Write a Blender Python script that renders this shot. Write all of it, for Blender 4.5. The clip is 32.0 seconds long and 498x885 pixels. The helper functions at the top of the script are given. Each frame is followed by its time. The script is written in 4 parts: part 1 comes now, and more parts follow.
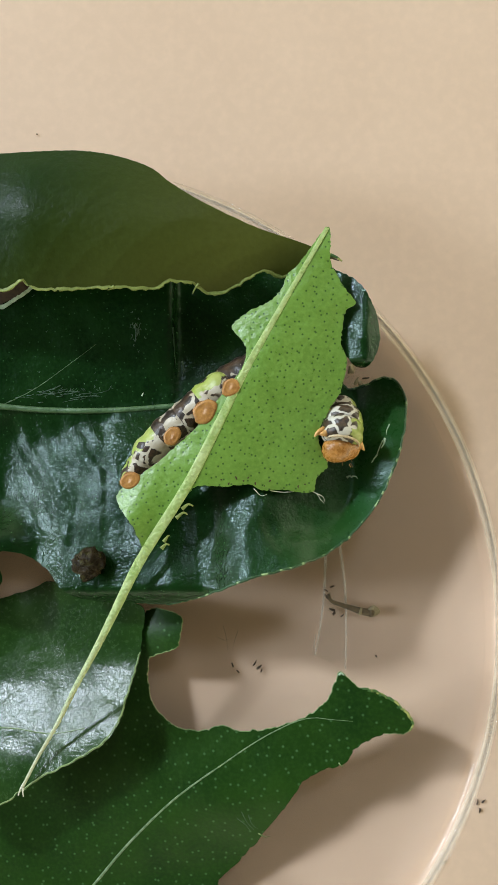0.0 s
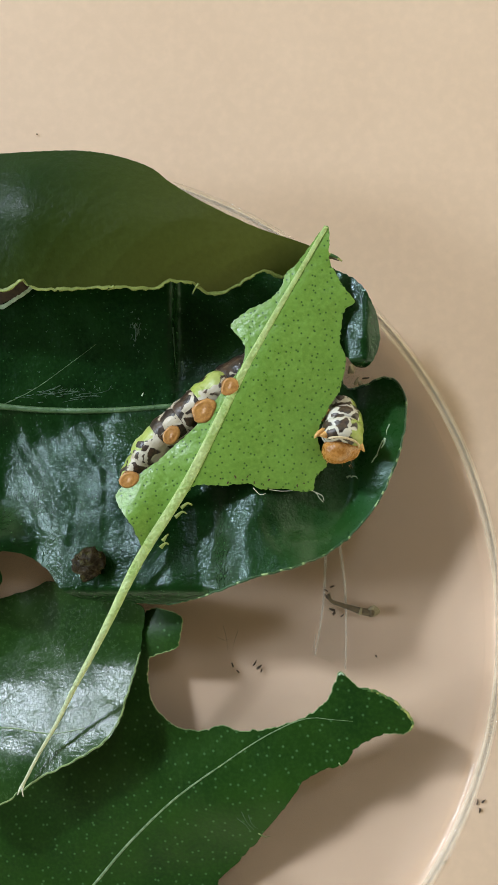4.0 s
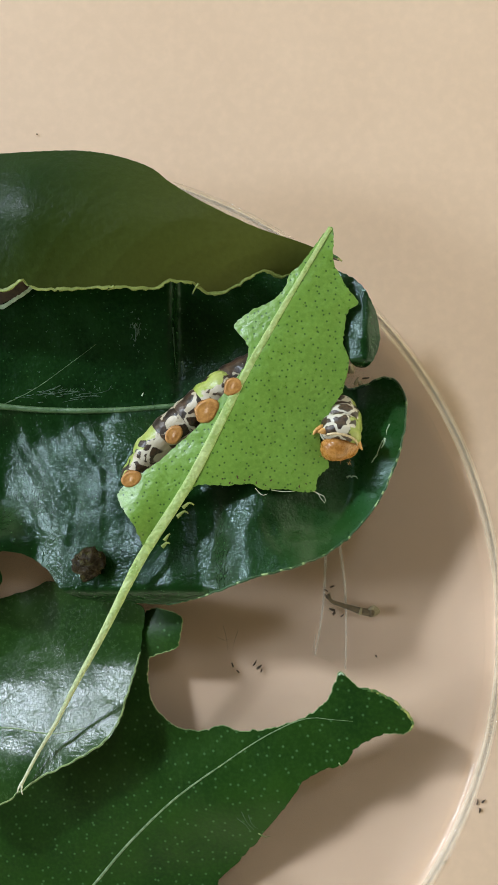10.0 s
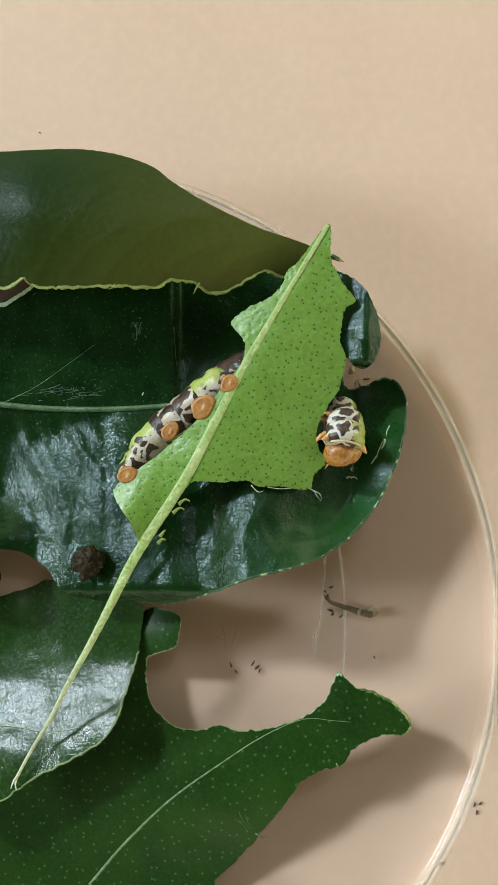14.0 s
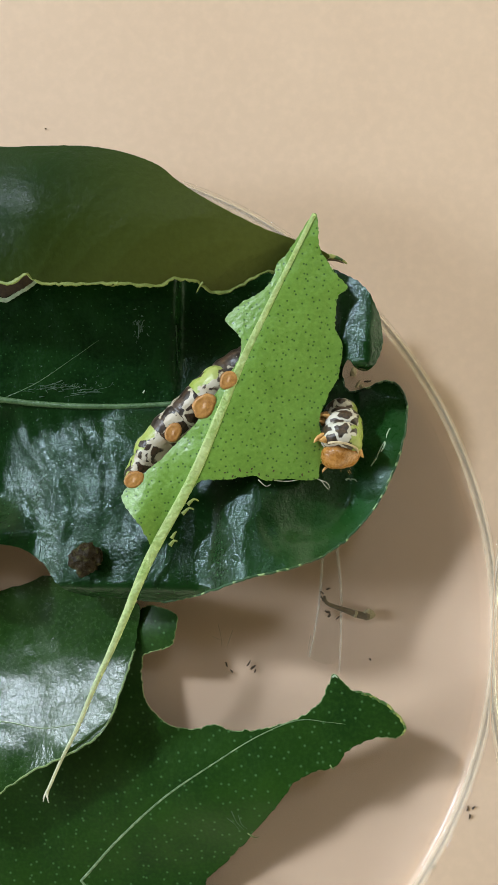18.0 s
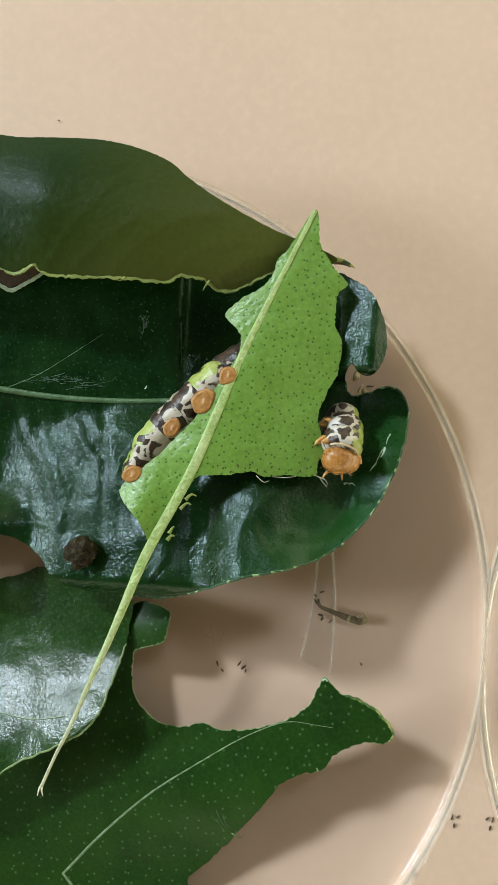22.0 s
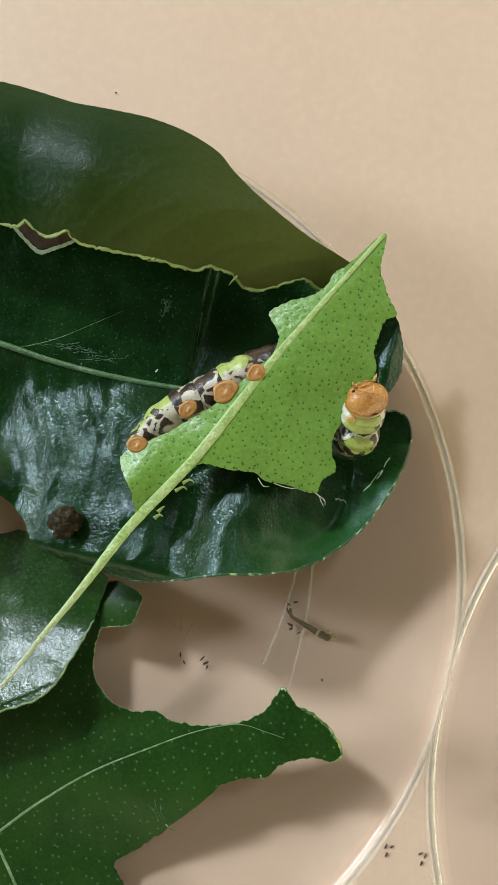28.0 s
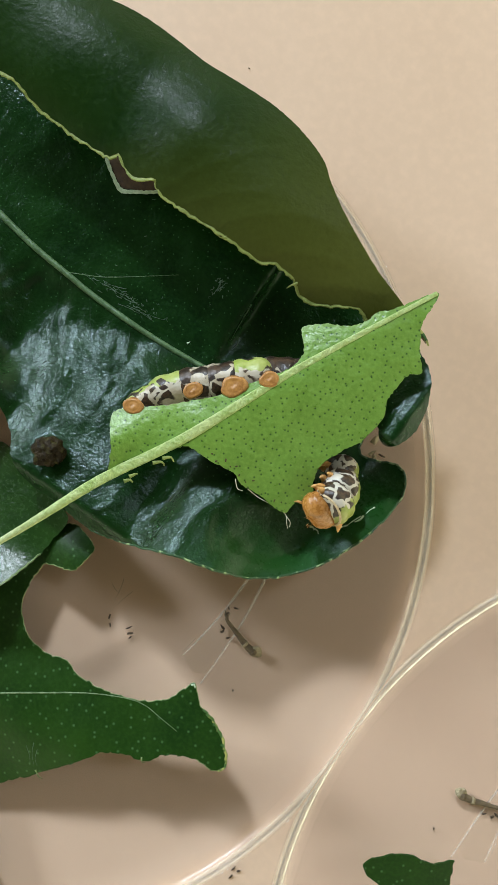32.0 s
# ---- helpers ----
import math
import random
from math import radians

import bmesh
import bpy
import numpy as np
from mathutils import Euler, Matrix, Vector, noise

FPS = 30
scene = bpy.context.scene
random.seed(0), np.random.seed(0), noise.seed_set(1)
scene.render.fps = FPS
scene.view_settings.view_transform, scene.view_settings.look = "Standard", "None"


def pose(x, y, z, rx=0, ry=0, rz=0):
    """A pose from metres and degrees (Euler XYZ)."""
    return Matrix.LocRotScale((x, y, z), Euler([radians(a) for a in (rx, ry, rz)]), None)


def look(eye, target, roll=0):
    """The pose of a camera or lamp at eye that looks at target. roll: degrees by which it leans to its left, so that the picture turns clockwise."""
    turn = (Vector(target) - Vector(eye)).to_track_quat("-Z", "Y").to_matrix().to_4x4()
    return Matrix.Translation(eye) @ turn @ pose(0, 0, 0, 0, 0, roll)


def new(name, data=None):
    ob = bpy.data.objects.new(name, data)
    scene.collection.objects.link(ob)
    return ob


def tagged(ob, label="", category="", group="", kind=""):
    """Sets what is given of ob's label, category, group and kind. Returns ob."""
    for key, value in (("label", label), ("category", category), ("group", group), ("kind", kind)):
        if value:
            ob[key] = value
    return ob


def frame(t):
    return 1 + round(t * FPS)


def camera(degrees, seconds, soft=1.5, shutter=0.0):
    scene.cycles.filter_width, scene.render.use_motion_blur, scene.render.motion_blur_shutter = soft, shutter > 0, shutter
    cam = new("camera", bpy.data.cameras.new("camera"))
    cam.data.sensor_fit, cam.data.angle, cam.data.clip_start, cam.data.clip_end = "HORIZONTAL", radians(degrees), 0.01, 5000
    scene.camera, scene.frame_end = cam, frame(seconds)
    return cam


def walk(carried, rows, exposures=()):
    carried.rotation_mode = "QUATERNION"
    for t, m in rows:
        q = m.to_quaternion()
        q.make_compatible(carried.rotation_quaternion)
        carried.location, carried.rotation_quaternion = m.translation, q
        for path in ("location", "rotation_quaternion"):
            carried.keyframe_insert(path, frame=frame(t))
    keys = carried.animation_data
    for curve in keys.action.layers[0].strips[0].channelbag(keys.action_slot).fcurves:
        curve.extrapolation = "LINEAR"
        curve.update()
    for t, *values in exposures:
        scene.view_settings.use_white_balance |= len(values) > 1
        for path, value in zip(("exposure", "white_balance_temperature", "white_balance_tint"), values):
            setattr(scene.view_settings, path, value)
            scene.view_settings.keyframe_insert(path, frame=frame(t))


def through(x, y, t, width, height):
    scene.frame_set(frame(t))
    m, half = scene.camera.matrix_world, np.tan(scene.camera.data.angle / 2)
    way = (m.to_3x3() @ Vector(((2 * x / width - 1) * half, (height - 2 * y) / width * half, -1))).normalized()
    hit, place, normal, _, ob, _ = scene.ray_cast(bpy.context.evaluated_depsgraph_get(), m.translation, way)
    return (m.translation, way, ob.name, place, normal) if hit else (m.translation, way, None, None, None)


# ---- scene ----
from mathutils.geometry import delaunay_2d_cdt

# The camera hangs over the table, looks straight down and slowly rolls.
HEIGHT = 0.1272
cam = camera(40, 32.0, soft=0.9)
ROLL = [(0, 0), (10, 0), (11, 0.06), (12, 0.13), (13, 0.29), (14, 0.46), (14.5, 0.54), (15.5, 0.77), (16.5, 1.01), (17, 1.17), (18, 1.56),
        (19, 1.97), (20, 2.51), (21, 3.15), (22, 3.95), (23, 4.87), (24, 6.0), (25, 7.4), (25.5, 8.2), (26.5, 10.1), (27.5, 12.38),
        (28, 13.69), (28.5, 15.21), (29, 16.97), (29.5, 18.91), (30, 21.12), (30.5, 23.75), (31, 26.77), (31.5, 30.3), (32, 34.51)]
walk(cam, [(t, pose(0, 0, HEIGHT, 0, 0, r)) for t, r in ROLL])

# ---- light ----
world = bpy.data.worlds.new("ambient_fill")
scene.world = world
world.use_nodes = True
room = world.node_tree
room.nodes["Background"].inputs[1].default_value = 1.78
# made-up ambient fill for the shadows: dim overhead, warm low down, strongest to the east
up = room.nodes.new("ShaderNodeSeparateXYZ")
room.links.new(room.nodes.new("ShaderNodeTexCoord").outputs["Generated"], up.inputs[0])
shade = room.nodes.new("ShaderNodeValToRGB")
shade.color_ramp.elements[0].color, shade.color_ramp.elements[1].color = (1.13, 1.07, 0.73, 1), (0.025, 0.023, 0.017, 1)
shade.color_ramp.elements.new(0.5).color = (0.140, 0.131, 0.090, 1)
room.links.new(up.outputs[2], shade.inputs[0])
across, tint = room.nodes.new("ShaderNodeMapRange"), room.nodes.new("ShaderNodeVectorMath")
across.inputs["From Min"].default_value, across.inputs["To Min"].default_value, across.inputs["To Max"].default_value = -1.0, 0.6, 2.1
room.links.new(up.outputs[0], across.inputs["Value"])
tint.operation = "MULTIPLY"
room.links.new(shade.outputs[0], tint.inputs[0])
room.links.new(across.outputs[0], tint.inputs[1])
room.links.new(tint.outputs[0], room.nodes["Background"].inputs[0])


def unseen_lamp(name, east, north, rise, distance, width, energy):
    """An unseen lamp, off to one side of the table."""
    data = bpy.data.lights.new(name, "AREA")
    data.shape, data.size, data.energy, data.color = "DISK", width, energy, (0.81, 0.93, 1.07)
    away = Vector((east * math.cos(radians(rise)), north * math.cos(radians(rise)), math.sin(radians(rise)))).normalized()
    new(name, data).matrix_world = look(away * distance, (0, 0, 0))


unseen_lamp("ceiling_lamp", -0.77, 0.64, 33, 1.6, 0.15, 18.0)
unseen_lamp("side_lamp", -1.0, 0.03, 20, 1.6, 0.36, 16.2)
# added fill, there only to lift the dark shadows on the table
unseen_lamp("fill_lamp", 0.25, 1.0, 52, 1.6, 0.28, 2.6)

# ---- small helpers ----
MM = 0.001
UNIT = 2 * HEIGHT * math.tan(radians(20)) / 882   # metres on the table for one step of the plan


def at(x, y, z):
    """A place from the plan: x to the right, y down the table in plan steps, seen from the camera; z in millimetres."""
    k = UNIT * (HEIGHT - z * MM) / HEIGHT
    return Vector(((x - 441) * k, (784 - y) * k, z * MM))


def smooth(a, b, x):
    u = min(1, max(0, (x - a) / (b - a)))
    return u * u * (3 - 2 * u)


def lean(a, b, x):
    """A ramp from 0 at a to 1 at b, with softened ends."""
    return (smooth(a, b, x) + 2 * min(1, max(0, (x - a) / (b - a)))) / 3


def bump(x, y, cx, cy, rx, ry):
    return math.exp(-((x - cx) / rx) ** 2 - ((y - cy) / ry) ** 2)


def spline(points, step=8.0, closed=True):
    """Catmull-Rom line through the points, resampled at about that step."""
    out, n = [], len(points)
    for i in range(n if closed else n - 1):
        if closed:
            a, b, c, d = (points[(i + k) % n] for k in (-1, 0, 1, 2))
        else:
            a, b, c, d = (points[min(n - 1, max(0, i + k))] for k in (-1, 0, 1, 2))
        a, b, c, d = Vector(a), Vector(b), Vector(c), Vector(d)
        k = max(1, int((c - b).length / step))
        for j in range(k):
            u = j / k
            out.append(0.5 * (2 * b + (c - a) * u + (2 * a - 5 * b + 4 * c - d) * u * u + (3 * b - a - 3 * c + d) * u ** 3))
    if not closed:
        out.append(Vector(points[-1]))
    return out


def link(name, verts, faces, material, parent=None, label="", smooth_faces=True):
    me = bpy.data.meshes.new(name)
    origin = parent_origin(parent)
    me.from_pydata([Vector(v) - origin for v in verts], [], faces)
    me.update()
    if smooth_faces:
        me.polygons.foreach_set("use_smooth", [True] * len(me.polygons))
    me.materials.append(material)
    ob = new(name, me)
    ob.parent = parent
    if label:
        tagged(ob, label)
    return ob


def parent_origin(parent):
    o = Vector()
    while parent is not None:
        o += parent.location
        parent = parent.parent
    return o


def thing(name, where, label, category, group="", kind=""):
    ob = new(name)
    ob.empty_display_size = 0.002
    ob.location = where
    return tagged(ob, label, category, group, kind)


def tube(points, radii, seg=8, flat=1.0):
    """Vertices and faces of a tapered tube along 3D points, closed at both ends."""
    verts, faces = [], []
    n = len(points)
    for i, p in enumerate(points):
        d = (points[min(n - 1, i + 1)] - points[max(0, i - 1)]).normalized()
        s = d.cross(Vector((0, 0, 1)))
        s = s.normalized() if s.length > 1e-6 else Vector((1, 0, 0))
        u = s.cross(d).normalized()
        for k in range(seg):
            a = 2 * math.pi * k / seg
            verts.append(p + radii[i] * (math.cos(a) * s + (flat[i] if type(flat) is list else flat) * math.sin(a) * u))
    for i in range(n - 1):
        for k in range(seg):
            a, b = i * seg + k, i * seg + (k + 1) % seg
            faces.append((a, b, b + seg, a + seg))
    faces.append(tuple(range(seg))[::-1])
    faces.append(tuple((n - 1) * seg + k for k in range(seg)))
    return verts, faces


def sheet(outline, height, step=13.0, thick=0.35):
    """A thin leaf blade: its outline and height over the plan, with thickness in millimetres and closed edges."""
    from_2d = [Vector((p[0], p[1])) for p in outline]
    n = len(from_2d)
    xs, ys = [p.x for p in from_2d], [p.y for p in from_2d]
    arr = np.array([(p.x, p.y) for p in from_2d])
    nxt = np.roll(arr, -1, axis=0)
    inner = []
    rnd = random.Random(5)
    y = min(ys) + step / 2
    while y < max(ys):
        x = min(xs) + step / 2
        while x < max(xs):
            px, py = x + rnd.uniform(-0.25, 0.25) * step, y + rnd.uniform(-0.25, 0.25) * step
            cross = (arr[:, 1] > py) != (nxt[:, 1] > py)
            with np.errstate(divide="ignore", invalid="ignore"):
                hitx = arr[:, 0] + (py - arr[:, 1]) / (nxt[:, 1] - arr[:, 1]) * (nxt[:, 0] - arr[:, 0])
            if np.count_nonzero(cross & (px < hitx)) % 2:
                if np.min((arr[:, 0] - px) ** 2 + (arr[:, 1] - py) ** 2) > (0.5 * step) ** 2:
                    inner.append(Vector((px, py)))
            x += step
        y += step
    got = delaunay_2d_cdt(from_2d + inner, [(i, (i + 1) % n) for i in range(n)], [], 1, 1e-4)
    flat_v, tris = got[0], [tuple(f) for f in got[2]]
    # keep the winding upward
    keep = []
    for f in tris:
        a, b, c = (flat_v[i] for i in f[:3])
        keep.append(f if (b - a).cross(c - a) < 0 else f[::-1])
    top = []
    for v in flat_v:
        top.append(at(v.x, v.y, height(v.x, v.y)))
    m = len(top)
    low = [v - Vector((0, 0, thick * MM)) for v in top]
    faces = keep + [tuple(i + m for i in f[::-1]) for f in keep]
    count, side = {}, []
    for f in keep:
        for i in range(len(f)):
            count[(f[i], f[(i + 1) % len(f)])] = 1
    for a, b in count:
        if (b, a) not in count:
            k = 2 * m + len(side)
            side += [top[b], top[a], low[a], low[b]]
            faces.append((k, k + 1, k + 2, k + 3))
    return top + low + side, faces


def vein(points, height, r0, r1, lift=0.1, step=9.0, flat=0.7):
    """A rib that follows a blade's surface, from radius r0 to r1 in millimetres."""
    line = spline(points, step, closed=False)
    n = len(line)
    return tube([at(p[0], p[1], height(p[0], p[1]) + lift) for p in line], [(r0 + (r1 - r0) * i / (n - 1)) * MM for i in range(n)], 8, flat)


def lump(name, where, rx, ry, rz, material, parent=None, rough_by=0.15, turn=0.0, seed=0, rings=10, segs=14, label=""):
    verts, faces = [], []
    for i in range(rings + 1):
        th = math.pi * i / rings
        for k in range(segs):
            ph = 2 * math.pi * k / segs
            d = Vector((math.sin(th) * math.cos(ph), math.sin(th) * math.sin(ph), math.cos(th)))
            s = 1 + rough_by * noise.noise(d * 2.3 + Vector((seed, seed, 0))) + 0.5 * rough_by * noise.noise(d * 6 + Vector((seed, 0, 2)))
            p = Vector((d.x * rx * s, d.y * ry * s, d.z * rz * s))
            p.rotate(Euler((0, 0, turn)))
            verts.append(Vector(where) + p)
    for i in range(rings):
        for k in range(segs):
            a, b = i * segs + k, i * segs + (k + 1) % segs
            faces.append((a, a + segs, b + segs, b))
    return link(name, verts, faces, material, parent, label)


def ragged(outline, push, scale=0.11, seed=0.0, below=-9999):
    """Chewed edge: the outline pushed about by noise."""
    out = []
    for p in outline:
        amount = push if p[1] > below else 0.8
        out.append(Vector((p[0] + amount * noise.noise(Vector((p[0] * scale, p[1] * scale, seed))), p[1] + amount * noise.noise(Vector((p[0] * scale, p[1] * scale, seed + 7.3))))))
    return out


# ---- materials ----
def nodes_of(name):
    m = bpy.data.materials.new(name)
    m.use_nodes = True
    nt = m.node_tree
    return m, nt, nt.nodes["Principled BSDF"]


def add(nt, kind, **values):
    nd = nt.nodes.new(kind)
    for k, v in values.items():
        if k in nd.inputs:
            nd.inputs[k].default_value = v
    return nd


def ramp(nt, fac, a, b, ca, cb):
    r = nt.nodes.new("ShaderNodeValToRGB")
    r.color_ramp.elements[0].position, r.color_ramp.elements[1].position = a, b
    r.color_ramp.elements[0].color, r.color_ramp.elements[1].color = (*ca, 1), (*cb, 1)
    nt.links.new(fac, r.inputs[0])
    return r.outputs[0]


def mix(nt, fac, a, b):
    x = nt.nodes.new("ShaderNodeMix")
    x.data_type = "RGBA"
    for v, i in ((fac, 0), (a, 6), (b, 7)):
        if hasattr(v, "is_linked"):
            nt.links.new(v, x.inputs[i])
        else:
            x.inputs[i].default_value = v if i == 0 else (*v, 1)
    return x.outputs[2]


def noise_of(nt, co, scale, detail=4.0, rough=0.55):
    n = add(nt, "ShaderNodeTexNoise", Scale=scale, Detail=detail, Roughness=rough)
    nt.links.new(co, n.inputs["Vector"])
    return n.outputs["Fac"]


def surface(name, dark, light, grain=250.0, fine=1800.0, rough=0.4, relief=0.3, relief_scale=1200.0, depth=0.0002, spots=None, spot_scale=480.0,
            spot_size=(0.10, 0.2), coat=0.0, gloss=0.5, gloss_vary=0.08, patch=None, fine_mix=0.55, through=None, crackle=0.0, crackle_depth=0.09, along=None, pit=0.0, sheen=(1, 1, 1), calm=False):
    """A grainy surface: two colours at a coarse and a fine scale, relief, and, for leaves, small oil glands."""
    m, nt, b = nodes_of(name)
    co = add(nt, "ShaderNodeTexCoord").outputs["Object"]
    c = ramp(nt, noise_of(nt, co, grain), 0.3, 0.7, dark, light)
    f = noise_of(nt, co, fine, 3.0)
    c = mix(nt, ramp(nt, f, 0.42, 0.75, (0, 0, 0), (fine_mix,) * 3), c, tuple(min(1, v * 1.35) for v in light))
    if patch:
        c = mix(nt, ramp(nt, noise_of(nt, co, patch[1], 2.0), patch[2], patch[3], (0, 0, 0), (1, 1, 1)), c, patch[0])
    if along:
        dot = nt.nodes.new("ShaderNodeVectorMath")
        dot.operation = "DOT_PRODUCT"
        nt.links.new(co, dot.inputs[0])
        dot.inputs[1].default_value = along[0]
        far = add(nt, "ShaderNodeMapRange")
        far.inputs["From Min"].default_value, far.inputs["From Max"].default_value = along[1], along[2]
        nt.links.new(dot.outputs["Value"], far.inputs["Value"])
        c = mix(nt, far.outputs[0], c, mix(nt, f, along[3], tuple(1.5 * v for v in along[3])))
    h = noise_of(nt, co, relief_scale, 5.0, 0.6)
    if crackle:
        bent = nt.nodes.new("ShaderNodeVectorMath")
        bent.operation = "MULTIPLY_ADD"
        wn = add(nt, "ShaderNodeTexNoise", Scale=relief_scale, Detail=2.0)
        nt.links.new(co, wn.inputs["Vector"])
        nt.links.new(wn.outputs["Color"], bent.inputs[0])
        bent.inputs[1].default_value = (0.0012, 0.0012, 0.0012)
        nt.links.new(co, bent.inputs[2])
        cells = add(nt, "ShaderNodeTexVoronoi", Scale=crackle)
        cells.feature = "DISTANCE_TO_EDGE"
        nt.links.new(bent.outputs[0], cells.inputs["Vector"])
        sm = nt.nodes.new("ShaderNodeMath")
        sm.operation = "MULTIPLY_ADD"
        nt.links.new(ramp(nt, cells.outputs["Distance"], 0.0, 0.22, (0, 0, 0), (1, 1, 1)), sm.inputs[0])
        sm.inputs[1].default_value = crackle_depth
        nt.links.new(h, sm.inputs[2])
        h = sm.outputs[0]
    if spots:
        v = add(nt, "ShaderNodeTexVoronoi", Scale=spot_scale, Randomness=0.95)
        v.voronoi_dimensions = "2D"
        nt.links.new(co, v.inputs["Vector"])
        k = ramp(nt, v.outputs["Distance"], spot_size[0], spot_size[1], (1, 1, 1), (0, 0, 0))
        c = mix(nt, k, c, spots)
        if pit:
            low = nt.nodes.new("ShaderNodeMath")
            low.operation = "MULTIPLY_ADD"
            nt.links.new(ramp(nt, v.outputs["Distance"], 0.0, 0.42, (1, 1, 1), (0, 0, 0)), low.inputs[0])
            low.inputs[1].default_value = -pit
            nt.links.new(h, low.inputs[2])
            h = low.outputs[0]
    nt.links.new(c, b.inputs["Base Color"])
    nt.links.new(ramp(nt, f, 0.3, 0.7, (rough - gloss_vary,) * 3, (rough + gloss_vary,) * 3), b.inputs["Roughness"])
    bp = add(nt, "ShaderNodeBump", Strength=relief, Distance=depth)
    nt.links.new(h, bp.inputs["Height"])
    if calm:
        flat = add(nt, "ShaderNodeMapRange")
        flat.inputs["To Min"].default_value, flat.inputs["To Max"].default_value = relief, 0.5 * relief
        nt.links.new(far.outputs[0], flat.inputs["Value"])
        nt.links.new(flat.outputs[0], bp.inputs["Strength"])
        dull = nt.nodes.new("ShaderNodeMath")
        dull.operation = "MULTIPLY_ADD"
        nt.links.new(far.outputs[0], dull.inputs[0])
        dull.inputs[1].default_value = 0.12
        nt.links.new(b.inputs["Roughness"].links[0].from_socket, dull.inputs[2])
        nt.links.new(dull.outputs[0], b.inputs["Roughness"])
    nt.links.new(bp.outputs[0], b.inputs["Normal"])
    b.inputs["Specular IOR Level"].default_value = gloss
    b.inputs["Specular Tint"].default_value = (*sheen, 1)
    b.inputs["Coat Weight"].default_value = coat
    b.inputs["Coat Roughness"].default_value = rough * 0.8
    if through:
        tl, ad = add(nt, "ShaderNodeBsdfTranslucent"), nt.nodes.new("ShaderNodeAddShader")
        tl.inputs[0].default_value = (*through, 1)
        nt.links.new(b.outputs[0], ad.inputs[0])
        nt.links.new(tl.outputs[0], ad.inputs[1])
        nt.links.new(ad.outputs[0], nt.nodes["Material Output"].inputs[0])
    return m


def clear_plastic(name, haze, shine=None, rough=0.12, tint=(1.0, 0.995, 0.985), white=(0.85, 0.83, 0.8)):
    """Clear moulded plastic: light goes through, the gloss grows at the edges, a little milky haze."""
    m, nt, b = nodes_of(name)
    nt.nodes.remove(b)
    out = nt.nodes["Material Output"]
    tr, gl, df = nt.nodes.new("ShaderNodeBsdfTransparent"), nt.nodes.new("ShaderNodeBsdfGlossy"), nt.nodes.new("ShaderNodeBsdfTranslucent")
    d2 = nt.nodes.new("ShaderNodeBsdfDiffuse")
    tr.inputs[0].default_value = (*tint, 1)
    gl.inputs["Roughness"].default_value = rough
    df.inputs[0].default_value = d2.inputs[0].default_value = (*white, 1)
    half, milky, top = (nt.nodes.new("ShaderNodeMixShader") for _ in range(3))
    half.inputs[0].default_value = 0.5
    nt.links.new(df.outputs[0], half.inputs[1])
    nt.links.new(d2.outputs[0], half.inputs[2])
    milky.inputs[0].default_value = haze
    nt.links.new(tr.outputs[0], milky.inputs[1])
    nt.links.new(half.outputs[0], milky.inputs[2])
    fr = add(nt, "ShaderNodeFresnel", IOR=1.3)
    if shine is None:
        nt.links.new(fr.outputs[0], top.inputs[0])
    else:
        top.inputs[0].default_value = shine
    nt.links.new(milky.outputs[0], top.inputs[1])
    nt.links.new(gl.outputs[0], top.inputs[2])
    nt.links.new(top.outputs[0], out.inputs[0])
    return m


TABLE = surface("table_laminate", (0.682, 0.498, 0.360), (0.716, 0.528, 0.385), 40.0, 500.0, 0.5, 0.06, 500.0, 0.0001, gloss=0.25, fine_mix=0.15)
# along: brighter green painted on the cupped end, as if it caught more light
LEAF_MAIN = surface("leaf_dark", (0.0031, 0.017, 0.0035), (0.0068, 0.031, 0.0055), 120.0, 1500.0, 0.20, 0.55, 1000.0, 0.00022, gloss=0.26, gloss_vary=0.07, crackle=980.0, crackle_depth=0.16, sheen=(0.78, 1.0, 0.97),
                    along=((0.8, -0.6, 0), 0.020, 0.029, (0.008, 0.044, 0.007)), calm=True, spots=(0.03, 0.09, 0.03), spot_scale=520.0, spot_size=(0.03, 0.08))
# along: olive towards the lower right, light through the blade put into the colour
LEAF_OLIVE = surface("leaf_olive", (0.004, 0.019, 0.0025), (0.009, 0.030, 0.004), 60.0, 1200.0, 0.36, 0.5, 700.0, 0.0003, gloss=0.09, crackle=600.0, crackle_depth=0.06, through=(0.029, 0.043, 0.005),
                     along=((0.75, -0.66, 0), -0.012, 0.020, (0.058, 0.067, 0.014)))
LEAF_GLOSS = surface("leaf_glossy", (0.008, 0.034, 0.005), (0.018, 0.056, 0.008), 140.0, 1500.0, 0.25, 0.45, 950.0, 0.0002, gloss=0.42, gloss_vary=0.05, crackle=900.0, crackle_depth=0.12)
LEAF_DOTTED = surface("leaf_dotted", (0.006, 0.030, 0.0035), (0.015, 0.052, 0.005), 90.0, 1600.0, 0.42, 0.3, 900.0, 0.0002,
                      spots=(0.06, 0.14, 0.048), spot_scale=430.0, spot_size=(0.01, 0.13), gloss=0.2)
LEAF_PALE = surface("leaf_underside", (0.12, 0.245, 0.032), (0.155, 0.295, 0.046), 170.0, 1500.0, 0.35, 0.7, 520.0, 0.0003, crackle=560.0, crackle_depth=0.05,
                    spots=(0.026, 0.085, 0.010), spot_scale=730.0, spot_size=(0.05, 0.16), gloss=0.6, pit=0.19)
RIB_DARK = surface("rib_dark", (0.028, 0.08, 0.024), (0.09, 0.17, 0.07), 700.0, 2500.0, 0.42, 0.6, 2500.0, 0.0002)
